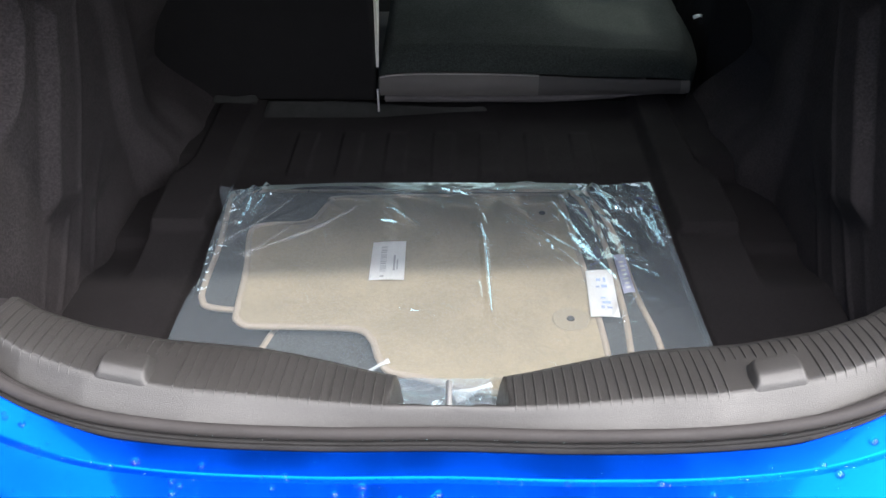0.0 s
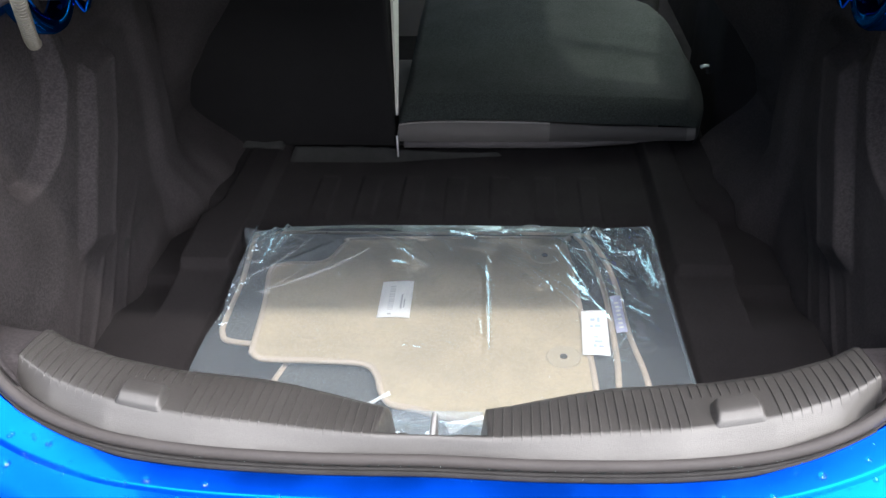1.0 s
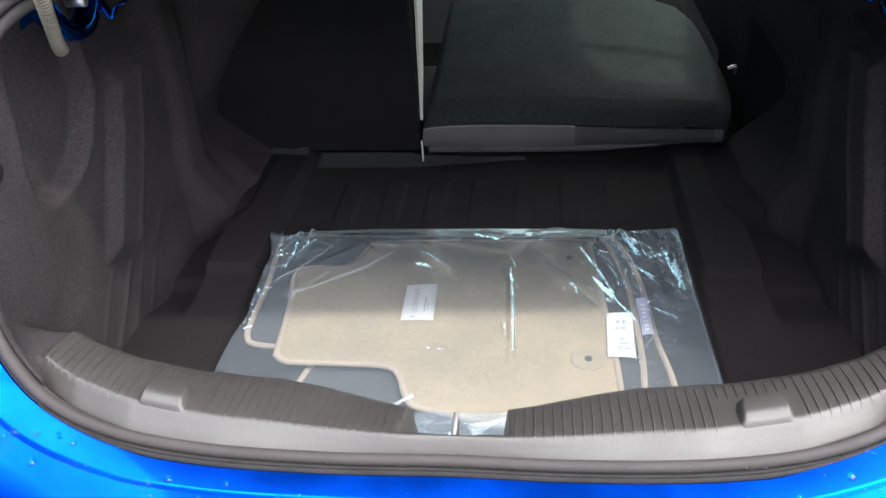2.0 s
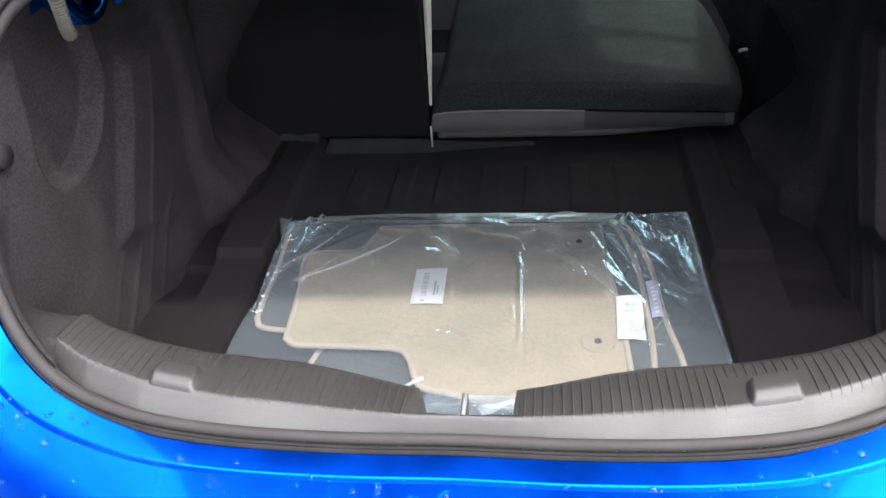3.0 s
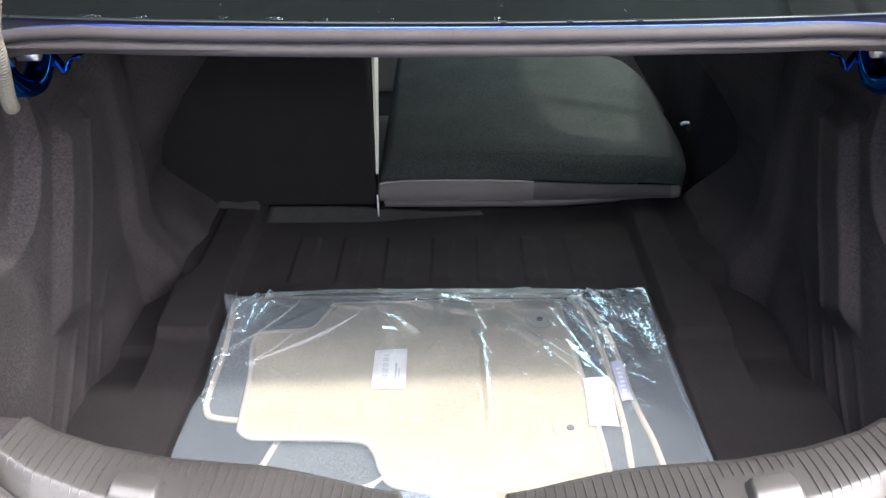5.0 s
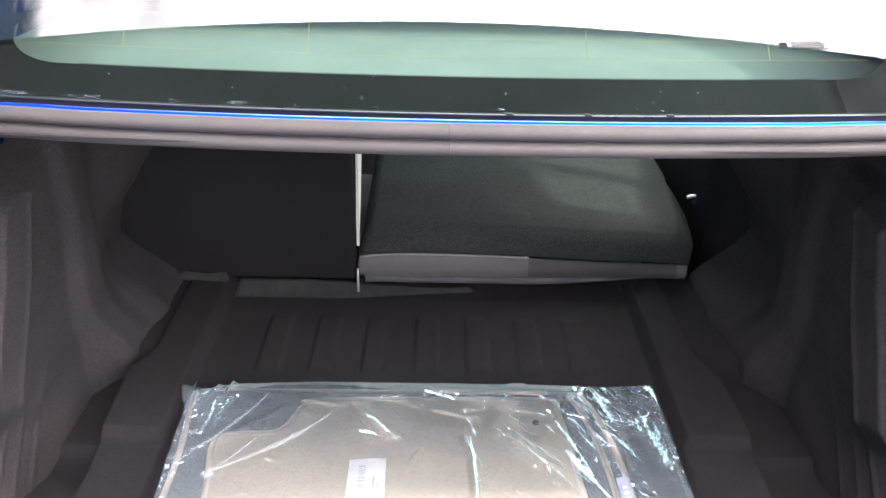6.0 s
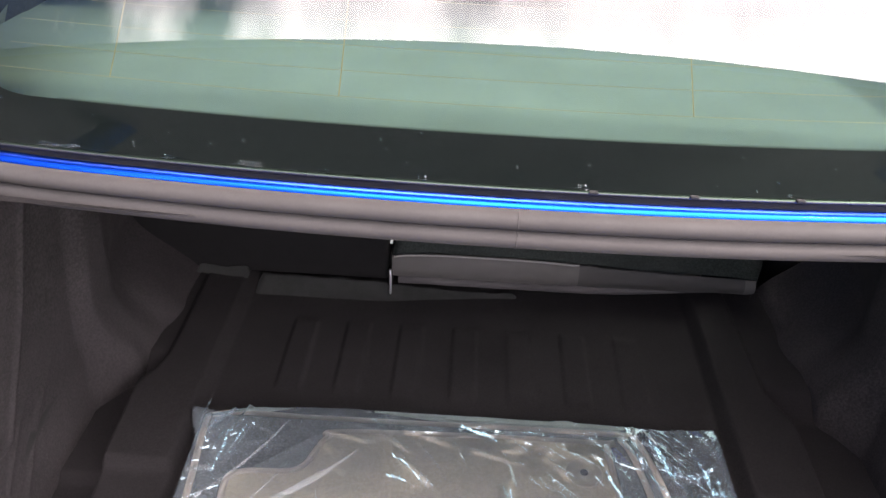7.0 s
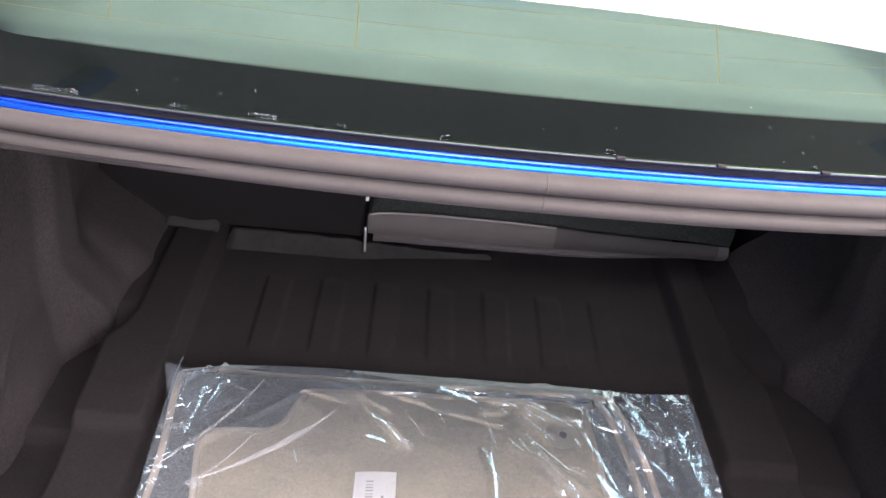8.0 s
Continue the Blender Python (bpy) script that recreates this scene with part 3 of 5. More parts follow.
def build_rear_window():
    rows = [[glass_point(glass_half(s) * u, s) for u in np.linspace(-1, 1, 31)] for s in np.linspace(0.0, 0.56, 21)]
    window = part("rear_window", grid(rows), GLASS, car, "green tinted rear window glass with heater wires")
    window.visible_shadow = True
    # black printed border: lower band with rounded inner corners, and the two sides
    rows = []
    frit_x = sorted(set(list(np.linspace(-0.60, 0.60, 41)) + [s * q for s in (-1, 1) for q in np.linspace(0.42, 0.51, 26)]))
    for x in frit_x:
        a = abs(x)
        top = 0.054
        if a > 0.425:
            q = min(1.0, (a - 0.425) / 0.065)
            top = 0.054 + 0.046 * (1 - math.sqrt(max(0.0, 1 - q * q)))
        if a > 0.490:
            top = 0.10 + 5.0 * (a - 0.490)
        if a > 0.545:
            top = 0.55
        rows.append([glass_point(x, s, -0.0025) for s in np.linspace(0.002, top, 8)])
    part("frit_band", grid(rows), FRIT, window, "black printed border of the rear window")
    dots = bmesh.new()
    for i in range(460):
        x = -0.40 + 0.80 * i / 459
        for j in range(2):
            c = [glass_point(x + (0.00087 if j else 0) + dx * (0.0005 - 0.00015 * j), 0.0546 + 0.0011 * j + ds * (0.0005 - 0.00015 * j), -0.0025) for dx, ds in ((-1, -1), (1, -1), (1, 1), (-1, 1))]
            dots.faces.new([dots.verts.new(p) for p in c])
    tagged(part("frit_dots", dots, FRIT, window), kind="stuff")

    def strip(points, width):
        pts = [Vector(p) for p in points]
        rows = []
        for p, t in zip(pts, tangents(pts, False)):
            side = t.cross(Vector((0, -0.455, 0.89))).normalized()
            rows.append([p - side * width, p + side * width])
        return grid(rows)

    for k in range(14):
        s = 0.083 + 0.0285 * k
        part("heater_wire", strip([glass_point(x, s, -0.002) for x in np.linspace(-0.47 + 0.05 * s, 0.47 - 0.05 * s, 21)], 0.00022), HEATER, window)
    for x in (-0.36, -0.155, 0.148, 0.352):
        part("heater_bar", strip([glass_point(x * (1 + 0.25 * (s - 0.083)), s, -0.0018) for s in np.linspace(0.083, 0.083 + 0.0285 * 13, 12)], 0.0005), HEATER, window)
    # lower trim strip
    rows = []
    for x in np.linspace(-0.585, 0.585, 41):
        b = deck_bend(x)
        rows.append([Vector((x, y + b, z - 0.012 * x * x)) for y, z in ((0.2860, 1.1945), (0.2802, 1.1950), (0.2803, 1.1964), (0.2810, 1.1972), (0.2820, 1.1977), (0.2830, 1.1978), (0.2835, 1.194))])
    part("window_trim", grid(rows), TRIM, window, "wet grey trim strip below the rear window")
    rows = []
    for x in np.linspace(-0.585, 0.585, 41):
        rows.append([Vector((x, y + deck_bend(x), z - 0.012 * x * x)) for y, z in ((0.270, 1.166), (0.283, 1.172), (0.286, 1.180), (0.2862, 1.1948))])
    part("window_gasket", grid(rows), BLACK_RUBBER, window)
    for x in (0.061, 0.142, 0.228):
        bm = bmesh.new()
        p = glass_point(x, 0.0)
        box(bm, x - 0.0035, x + 0.0035, p.y - 0.002, p.y + 0.002, p.z - 0.001, p.z + 0.0014, 0.0005)
        part("trim_clip", bm, BLACK_RUBBER, window)
    # maker's mark in the glass corner: small square and plain bars
    for x0, x1, s0, s1 in ((0.366, 0.375, 0.100, 0.108),):
        bm = bmesh.new()
        bm.faces.new([bm.verts.new(glass_point(x, s, 0.001)) for x, s in ((x0, s0), (x1, s0), (x1, s1), (x0, s1))])
        part("glass_mark", bm, FRIT, window)
    for i in range(4):
        bm = bmesh.new()
        x0, s0 = 0.380, 0.098 + 0.0035 * i
        bm.faces.new([bm.verts.new(glass_point(x, s, 0.001)) for x, s in ((x0, s0), (x0 + 0.045 - 0.006 * (i % 2), s0), (x0 + 0.045 - 0.006 * (i % 2), s0 + 0.0014), (x0, s0 + 0.0014))])
        part("glass_mark", bm, FRIT, window)


def slab(bm, x0, x1, profile):
    """A closed profile of (y, z) drawn out from x0 to x1."""
    a = [bm.verts.new((x0, y, z)) for y, z in profile]
    b = [bm.verts.new((x1, y, z)) for y, z in profile]
    n = len(profile)
    for i in range(n):
        bm.faces.new((a[i], b[i], b[(i + 1) % n], a[(i + 1) % n]))
    bm.faces.new(a[::-1])
    bm.faces.new(b)
    bmesh.ops.recalc_face_normals(bm, faces=bm.faces)
    return bm


def build_seats():
    # the upright seat back
    bm = bmesh.new()
    box(bm, -0.71, -0.186, 1.108, 1.135, 0.520, 1.12, 0.010, 3)
    bmesh.ops.transform(bm, matrix=Matrix.Translation((0, 1.108, 0.52)) @ Matrix.Rotation(radians(6.0), 4, "X") @ Matrix.Translation((0, -1.108, -0.52)), verts=bm.verts)
    upright = part("upright_seat_back", bm, SEAT_DARK, car, "black carpeted back of the upright rear seat")
    bm = bmesh.new()
    box(bm, -0.70, -0.190, 1.133, 1.24, 0.50, 1.12, 0.030, 4)
    bmesh.ops.transform(bm, matrix=Matrix.Translation((0, 1.108, 0.52)) @ Matrix.Rotation(radians(6.0), 4, "X") @ Matrix.Translation((0, -1.108, -0.52)), verts=bm.verts)
    part("seat_padding", bm, SEAT_DARK, upright, "charcoal fabric seat padding")
    # pale side of the upright back, deeper towards the top
    depth = [(0.600, 0.004), (0.63, 0.018), (0.70, 0.055), (0.876, 0.115), (1.00, 0.15), (1.12, 0.17)]
    face = [(1.114 + 0.105 * (z - 0.52), z) for z, _ in depth]
    back = [(1.114 + 0.105 * (z - 0.52) + d, z) for z, d in depth]
    part("edge_trim", slab(bmesh.new(), -0.1858, -0.1800, face + back[::-1]), SEAT_EDGE, upright, "pale side trim of the seat back", smooth=False)
    pin = sweep(curve([(-0.181, 1.084, 0.502), (-0.181, 1.086, 0.525), (-0.182, 1.090, 0.56)], 4), disc(0.0026, 8), (1, 0, 0))
    part("hinge_pin", pin, STEEL, upright, "bright steel hinge pin")
    # the folded seat back: carpeted rear face up, fabric edge towards the boot
    def half(y):
        return interp(y, [(1.10, 0.540), (1.13, 0.556), (1.17, 0.570), (1.23, 0.580), (1.32, 0.588), (1.45, 0.586), (1.58, 0.572), (1.70, 0.53), (1.76, 0.46)])

    def lip(x):
        return interp(x, [(-0.178, 0.583), (-0.15, 0.588), (-0.09, 0.592), (0.05, 0.593), (0.195, 0.588), (0.32, 0.582), (0.54, 0.577)])

    def top(x, y):
        crown = 0.012 * (1 - ((x - 0.2) / 0.4) ** 2) * smooth_step(1.10, 1.20, y)
        edge_l = smooth_step(-0.182, -0.160, x)
        edge_r = smooth_step(half(y), half(y) - 0.045, x)
        roll = math.sqrt(min(1.0, max(0.0, (y - 1.102) / 0.046))) * 0.052 + 0.004 * smooth_step(1.150, 1.125, y) * smooth_step(1.102, 1.125, y)
        soft = 0.0022 * noise.noise(Vector((x * 9, y * 9, 2.2)))
        return lip(x) + (roll + 0.06 * smooth_step(1.14, 1.75, y) + crown + soft * smooth_step(1.11, 1.16, y)) * (0.25 + 0.75 * edge_l) * (0.30 + 0.70 * edge_r)

    rows = []
    for j in range(90):
        y = 1.1025 + 0.6575 * (j / 89) ** 1.8
        x0, x1 = -0.178, half(y)
        row = [Vector((x0, y, 0.52))]
        row += [Vector((x0 + (x1 - x0) * i / 70, y, top(x0 + (x1 - x0) * i / 70, y))) for i in range(71)]
        row.append(Vector((x1 - 0.004, y, 0.53)))
        rows.append(row)
    folded = part("folded_seat_back", grid(rows), SEAT_BACK, car, "dark carpeted back of the folded rear seat")
    def edge_face(x0, x1, name, mat, low, n=30):
        rows = []
        for i in range(n + 1):
            x = x0 + (x1 - x0) * i / n
            ztop = lip(x) + 0.0010
            zbot = low(x)
            droop = 0.0012 * noise.noise(Vector((x * 14, 0.0, 6.0)))
            row = []
            for k in range(13):
                a = k / 12
                row.append(Vector((x, 1.103 - 0.012 * math.sin(math.pi * (0.04 + 0.92 * a)) ** 0.6 + 0.006 * max(0.0, x) + droop, zbot + (ztop - zbot) * a)))
            rows.append(row)
        return part(name, grid(rows), mat, folded)

    def fold(x):
        return 0.5395 + 0.004 * smooth_step(0.1, 0.5, x) + 0.0008 * noise.noise(Vector((x * 18, 2.0, 0.0)))

    edge_face(-0.178, 0.192, "fabric_edge", SEAT_GREY, fold)["label"] = "grey fabric edge of the folded seat"
    edge_face(0.192, 0.520, "fabric_edge", SEAT_CHARCOAL, fold)["label"] = "charcoal fabric edge of the folded seat"
    edge_face(0.520, 0.541, "fabric_corner", SEAT_GREY, lambda x: fold(x) + 0.25 * max(0.0, x - 0.528), 6)["label"] = "grey stitched corner of the fabric edge"
    piping = sweep(curve([(x, 1.0995 + 0.006 * max(0.0, x), lip(x) + 0.0015) for x in (-0.176, -0.15, -0.09, 0.0, 0.10, 0.192)], 8), disc(0.0021, 6), (0, 0, 1))
    part("seam_piping", piping, SEAT_PIPING, folded)
    # soft lower roll of the cover under the edge
    rows = []
    for x in np.linspace(-0.166, 0.515, 70):
        k = 1 - smooth_step(0.22, 0.515, x)
        wave = 0.0016 * noise.noise(Vector((x * 22, 3.0, 0.0)))
        rows.append([Vector((x, 1.1015 - (0.0085 * math.sin(math.pi * a) ** 0.7 + wave) * k + 0.005 * max(0.0, x), 0.5412 + 0.003 * smooth_step(0.1, 0.5, x) - 0.0195 * k * a)) for a in np.linspace(0, 1, 8)])
    part("lower_lip", grid(rows), SEAT_ROLL, folded, "soft grey lower roll of the seat cover")
    catch = sweep(curve([(0.574, 1.285, 0.660), (0.584, 1.283, 0.6645), (0.594, 1.282, 0.6640)], 4), disc(0.0048, 8), (0, 0, 1))
    catch = part("seat_catch", catch, STEEL, folded, "bright metal seat catch")
    stub = sweep(curve([(0.590, 1.283, 0.662), (0.592, 1.280, 0.654), (0.592, 1.278, 0.646)], 3), disc(0.0062, 8), (0, 1, 0))
    part("catch_stub", stub, BLACK_RUBBER, catch)
    # bench cushion under it, and cabin beyond
    bm = bmesh.new()
    box(bm, -0.56, 0.50, 1.26, 1.80, 0.30, 0.50, 0.05, 4)
    part("bench_cushion", bm, SEAT_GREY, car, "grey fabric rear bench cushion")
    for x in (-0.36, 0.36):
        bm = bmesh.new()
        box(bm, x - 0.25, x + 0.25, 2.15, 2.28, 0.35, 1.05, 0.05, 4)
        box(bm, x - 0.13, x + 0.13, 2.18, 2.27, 1.08, 1.27, 0.04, 4)
        part("front_seat", bm, SEAT_GREY, car, "grey fabric front seat back")


def build_cabin():
    bm = bmesh.new()
    box(bm, -0.80, 0.80, -0.02, 3.6, 0.22, 0.44)
    part("floor_pan", bm, SEAT_DARK, car, smooth=False)
    rows = [[Vector((x, y, z - 0.05 * (x / 0.6) ** 2)) for x in np.linspace(-0.56, 0.56, 9)] for y, z in ((0.765, 1.487), (1.0, 1.57), (1.25, 1.60), (1.7, 1.63), (2.3, 1.60), (2.6, 1.54))]
    part("roof", grid(rows), PAINT, car, "blue painted roof")
    rows = [[Vector((x, y, z - 0.03 - 0.05 * (x / 0.6) ** 2)) for x in np.linspace(-0.56, 0.56, 9)] for y, z in ((0.765, 1.487), (1.0, 1.57), (1.25, 1.60), (1.7, 1.63), (2.3, 1.60), (2.6, 1.54))]
    part("headliner", grid(rows), HEADLINER, car)
    def side_x(z):
        return 0.86 - 0.14 * smooth_step(0.80, 1.02, z) - 0.30 * max(0.0, z - 1.02)

    low = [(0.42, 1.10), (0.70, 1.10), (1.00, 1.10), (1.30, 1.00), (1.80, 0.97), (2.60, 0.96), (3.30, 0.94), (3.90, 0.86), (4.16, 0.70)]
    high = [(1.00, 1.25), (1.25, 1.36), (1.60, 1.41), (2.10, 1.42), (2.40, 1.38), (2.62, 1.20), (2.75, 0.962)]
    for sx in (-1, 1):
        # flank below the windows
        rows = []
        for y, top in curve([(y, z, 0) for y, z in low], 5) and [(p.x, p.y) for p in curve([(y, z, 0) for y, z in low], 5)]:
            rows.append([Vector((sx * side_x(z), y, z)) for z in (0.28, 0.50, 0.78, 0.90, 0.5 * (0.90 + top), top)])
        part("flank", grid(rows), PAINT, car, "blue painted flank")
        # rear pillar from the window glass to the side window's back corner
        rows = []
        for i in range(9):
            s = 0.56 * i / 8
            g = glass_point(sx * glass_half(s), s, -0.003)
            z_end = 1.10 + 0.15 * min(1.0, i / 4)
            y_end = 1.00
            end = Vector((sx * side_x(z_end), min(1.0, 0.62 + 0.12 * i), z_end)) if i < 5 else Vector((sx * side_x(1.25 + 0.028 * (i - 4)), 1.0 + 0.065 * (i - 4), 1.25 + 0.028 * (i - 4)))
            rows.append([g, g.lerp(end, 0.15) + Vector((sx * 0.008, 0, 0.004)), g.lerp(end, 0.5) + Vector((sx * 0.012, 0, 0.008)), end])
        part("rear_pillar", grid(rows), PAINT, car, "blue painted rear pillar")
        ends = [row[-1] for row in rows[:5]]
        part("pillar_panel", grid([[p, Vector((sx * side_x(1.095), p.y, 1.095))] for p in ends]), PAINT, car)
        part("pillar_trim", grid([[p - Vector((sx * 0.012, 0, -0.004)), Vector((sx * (side_x(1.095) - 0.012), p.y, 1.095))] for p in ends]), HEADLINER, car)
        last = rows[-1]
        roof_edge = [Vector((sx * 0.56, y, z - 0.05)) for y, z in ((0.765, 1.487), (0.88, 1.53), (1.0, 1.57), (1.25, 1.60))]
        part("pillar_cap", grid([[a, b] for a, b in zip(last, roof_edge)]), PAINT, car)
        # roof rail above the side windows
        rows = []
        for y, z in [(p.x, p.y) for p in curve([(y, z, 0) for y, z in high[:5]], 5)]:
            roof_z = interp(y, [(0.765, 1.487), (1.0, 1.57), (1.25, 1.60), (1.7, 1.63), (2.3, 1.60), (2.6, 1.54)]) - 0.05
            rows.append([Vector((sx * side_x(z), y, z)), Vector((sx * 0.60, y, 0.5 * (z + roof_z) + 0.02)), Vector((sx * 0.555, y, roof_z))])
        part("roof_rail", grid(rows), PAINT, car, "blue painted roof rail")
        # window bar
        rows = [[Vector((sx * (side_x(z) - 0.004), y + 0.06 * (1.35 - z), z)) for y in (1.225, 1.265)] for z in (0.99, 1.1, 1.2, 1.34)]
        part("window_bar", grid(rows), CABIN, car)
        rows = [[Vector((sx * (side_x(z) - 0.008), y, z)) for z in np.linspace(lo, hi, 4)] for y, lo, hi in ((1.0, 1.10, 1.25), (1.25, 1.02, 1.36), (1.6, 0.98, 1.41), (2.1, 0.965, 1.42), (2.4, 0.96, 1.38), (2.74, 0.96, 0.97))]
        part("side_window", grid(rows), SIDE_GLASS, car, "tinted side window glass")
        rows = [[Vector((sx * x, y, z)) for x, z in ((0.70, 0.44), (0.70, 0.95))] for y in np.linspace(0.1, 3.4, 8)]
        part("inner_panel", grid(rows), SEAT_DARK, car)
        rows = [[Vector((sx * (0.730 if k == 0 else 0.608 + 0.004 * k), 1.145 + 0.08 * k, z)) for z in np.linspace(0.42, (1.05, 0.90, 0.88)[min(k, 2)], 4)] for k in range(8)]
        part("wheel_housing", grid(rows), CARPET, car, "black panel beside the rear seat")
    rows = [[Vector((x, y, z)) for x in (-0.62, 0.62)] for y, z in ((3.4, 0.45), (3.3, 1.0), (3.1, 1.1))]
    part("dashboard", grid(rows), CABIN, car)
    rows = [[Vector((x * (1 - 0.12 * k), 2.62 + 0.62 * (1 - k), 1.12 + 0.40 * k)) for x in np.linspace(-0.64, 0.64, 9)] for k in (0.0, 0.5, 1.0)]
    part("windscreen", grid(rows), SCREEN_GLASS, car, "tinted windscreen glass")


def build_front():
    """Bonnet and front bumper that close the body ahead of the windscreen."""
    prof = [(3.24, 1.10), (3.45, 1.06), (3.75, 0.99), (4.00, 0.90), (4.14, 0.80), (4.18, 0.70)]
    rows = [[Vector((0.74 * u, y - 0.05 * u * u, z - 0.13 * u ** 4)) for u in np.linspace(-1, 1, 17)] for y, z in prof]
    part("bonnet", grid(rows), PAINT, car, "blue painted bonnet")
    prof = [(4.17, 0.72), (4.24, 0.60), (4.25, 0.42), (4.20, 0.26)]
    rows = [[Vector((0.86 * u, y - 0.20 * u ** 4, z)) for u in np.linspace(-1, 1, 17)] for y, z in prof]
    part("front_bumper", grid(rows), PAINT, car, "blue painted front bumper")


def build_hinges():
    for sx in (-1, 1):
        path = curve([(sx * 0.602, 0.478, 1.150), (sx * 0.602, 0.466, 1.108), (sx * 0.602, 0.430, 1.078), (sx * 0.602, 0.388, 1.078), (sx * 0.600, 0.345, 1.105), (sx * 0.592, 0.300, 1.160), (sx * 0.580, 0.262, 1.240), (sx * 0.560, 0.270, 1.34), (sx * 0.535, 0.33, 1.46), (sx * 0.52, 0.39, 1.58)], 8)
        prof = [(-0.010, -0.016), (0.010, -0.016), (0.013, -0.010), (0.013, 0.010), (0.010, 0.016), (-0.010, 0.016), (-0.013, 0.010), (-0.013, -0.010)]
        arm = part("hinge_arm", sweep(path, prof, (1, 0, 0)), PAINT, car, "blue painted gooseneck hinge arm")
        bm = bmesh.new()
        made = bmesh.ops.create_cone(bm, cap_ends=True, segments=18, radius1=0.010, radius2=0.010, depth=0.030)
        bmesh.ops.rotate(bm, verts=bm.verts, cent=(0, 0, 0), matrix=Matrix.Rotation(radians(90), 3, "Y"))
        bmesh.ops.translate(bm, verts=bm.verts, vec=(sx * 0.602, 0.425, 1.115))
        part("hinge_pivot", bm, STEEL, arm)
        bend = [Vector((sx * x, 0.505, z)) for x, z in ((0.618, 1.100), (0.606, 1.088), (0.597, 1.072), (0.591, 1.063), (0.586, 1.073), (0.578, 1.084), (0.562, 1.088))]
        bm = sweep(curve(bend, 4), [(-0.001, -0.010), (0.001, -0.010), (0.001, 0.010), (-0.001, 0.010)], (0, 1, 0))
        part("hinge_bracket", bm, PAINT, arm, "small blue hinge bracket")
    # corrugated cable sleeve by the left hinge
    path = curve([(-0.618, 0.372, 1.056), (-0.610, 0.354, 1.072), (-0.588, 0.315, 1.110), (-0.558, 0.262, 1.160), (-0.538, 0.225, 1.205), (-0.520, 0.212, 1.250), (-0.512, 0.225, 1.32), (-0.515, 0.30, 1.45)], 52)
    rows = []
    for i, (p, t) in enumerate(zip(path, tangents(path, False))):
        side = t.cross(Vector((1, 0, 0))).normalized()
        up = side.cross(t)
        r = (0.0108, 0.0110, 0.0108, 0.0080, 0.0078, 0.0080)[i % 6]
        if i < 6:
            r = 0.0115
        rows.append([p + (side * math.cos(a) + up * math.sin(a)) * r for a in np.linspace(0, 2 * math.pi, 13)[:-1]])
    part("cable_sleeve", grid(rows, closed=True), CONDUIT, car, "grey corrugated cable sleeve", smooth=False)


def build_lid():
    """The open boot lid: short deck standing up from the hinge, tail reaching back over the sill."""
    outer = [(0.430, 1.362), (0.432, 1.46), (0.420, 1.60), (0.385, 1.74), (0.32, 1.87), (0.24, 1.97), (0.15, 2.07), (0.05, 2.155), (0.015, 2.165)]
    inner = [(0.422, 1.359), (0.406, 1.455), (0.392, 1.585), (0.352, 1.71), (0.285, 1.83), (0.21, 1.925), (0.12, 2.025), (0.035, 2.115), (0.010, 2.150)]

    def shell(prof, inset):
        rows = []
        for k, (y, z) in enumerate(prof):
            w = (0.71 - inset) * (1 - 0.12 * smooth_step(0.42, 0.0, y))
            rows.append([Vector((w * u, y - 0.02 * u * u, z - (0.10 * u * u if k == 0 else 0.03 * u ** 4))) for u in np.linspace(-1, 1, 25)])
        return grid(rows)

    lid = part("boot_lid", shell(outer, 0.0), PAINT, car, "blue boot lid standing open")
    part("lid_liner", shell(inner, 0.012), LID_LINER, lid, "dark liner inside the boot lid")
    for sx in (-1, 1):
        rows = []
        for (y, z), (yi, zi) in zip(outer, inner):
            k = 1 - 0.12 * smooth_step(0.42, 0.0, y)
            ki = 1 - 0.12 * smooth_step(0.42, 0.0, yi)
            rows.append([Vector((sx * 0.71 * k, y - 0.02, z - 0.03)), Vector((sx * 0.698 * ki, yi - 0.02, zi - 0.03))])
        part("lid_edge", grid(rows), PAINT, lid)


build_seal()
build_gutter()
build_body()
build_sill()
build_striker()
build_floor()
build_liners()
build_deck()
build_rear_window()
build_seats()
build_cabin()
build_front()
build_hinges()
build_lid()


def build_wheels():
    for sx in (-1, 1):
        for y in (0.62, 3.25):
            turn = Matrix.Translation((sx * 0.76, y, 0.315)) @ Matrix.Rotation(radians(90), 4, "Y")
            prof = [(0.20, -0.09), (0.27, -0.105), (0.305, -0.085), (0.315, -0.05), (0.315, 0.05), (0.305, 0.085), (0.27, 0.105), (0.20, 0.09)]
            rows = [[turn @ Vector((r * math.cos(a), r * math.sin(a), h)) for r, h in prof] for a in np.linspace(0, 2 * math.pi, 33)]
            wheel = part("wheel", grid(rows), BLACK_RUBBER, car, "black rubber tyre")
            rows = [[turn @ Vector((r * math.cos(a), r * math.sin(a), h * sx)) for r, h in ((0.205, -0.08), (0.205, 0.07), (0.17, 0.085), (0.06, 0.06), (0.001, 0.07))] for a in np.linspace(0, 2 * math.pi, 25)]
            part("rim", grid(rows), STEEL, wheel)


build_wheels()

# ---- ground ----
bm = bmesh.new()
rows = [[Vector((x, y, 0)) for x in (-400, -20, -5, 0, 5, 20, 400)] for y in (-400, -20, -5, 0, 5, 20, 400)]
tagged(part("ground", grid(rows), GROUND), "dark asphalt ground under the car", "ground", kind="structure")


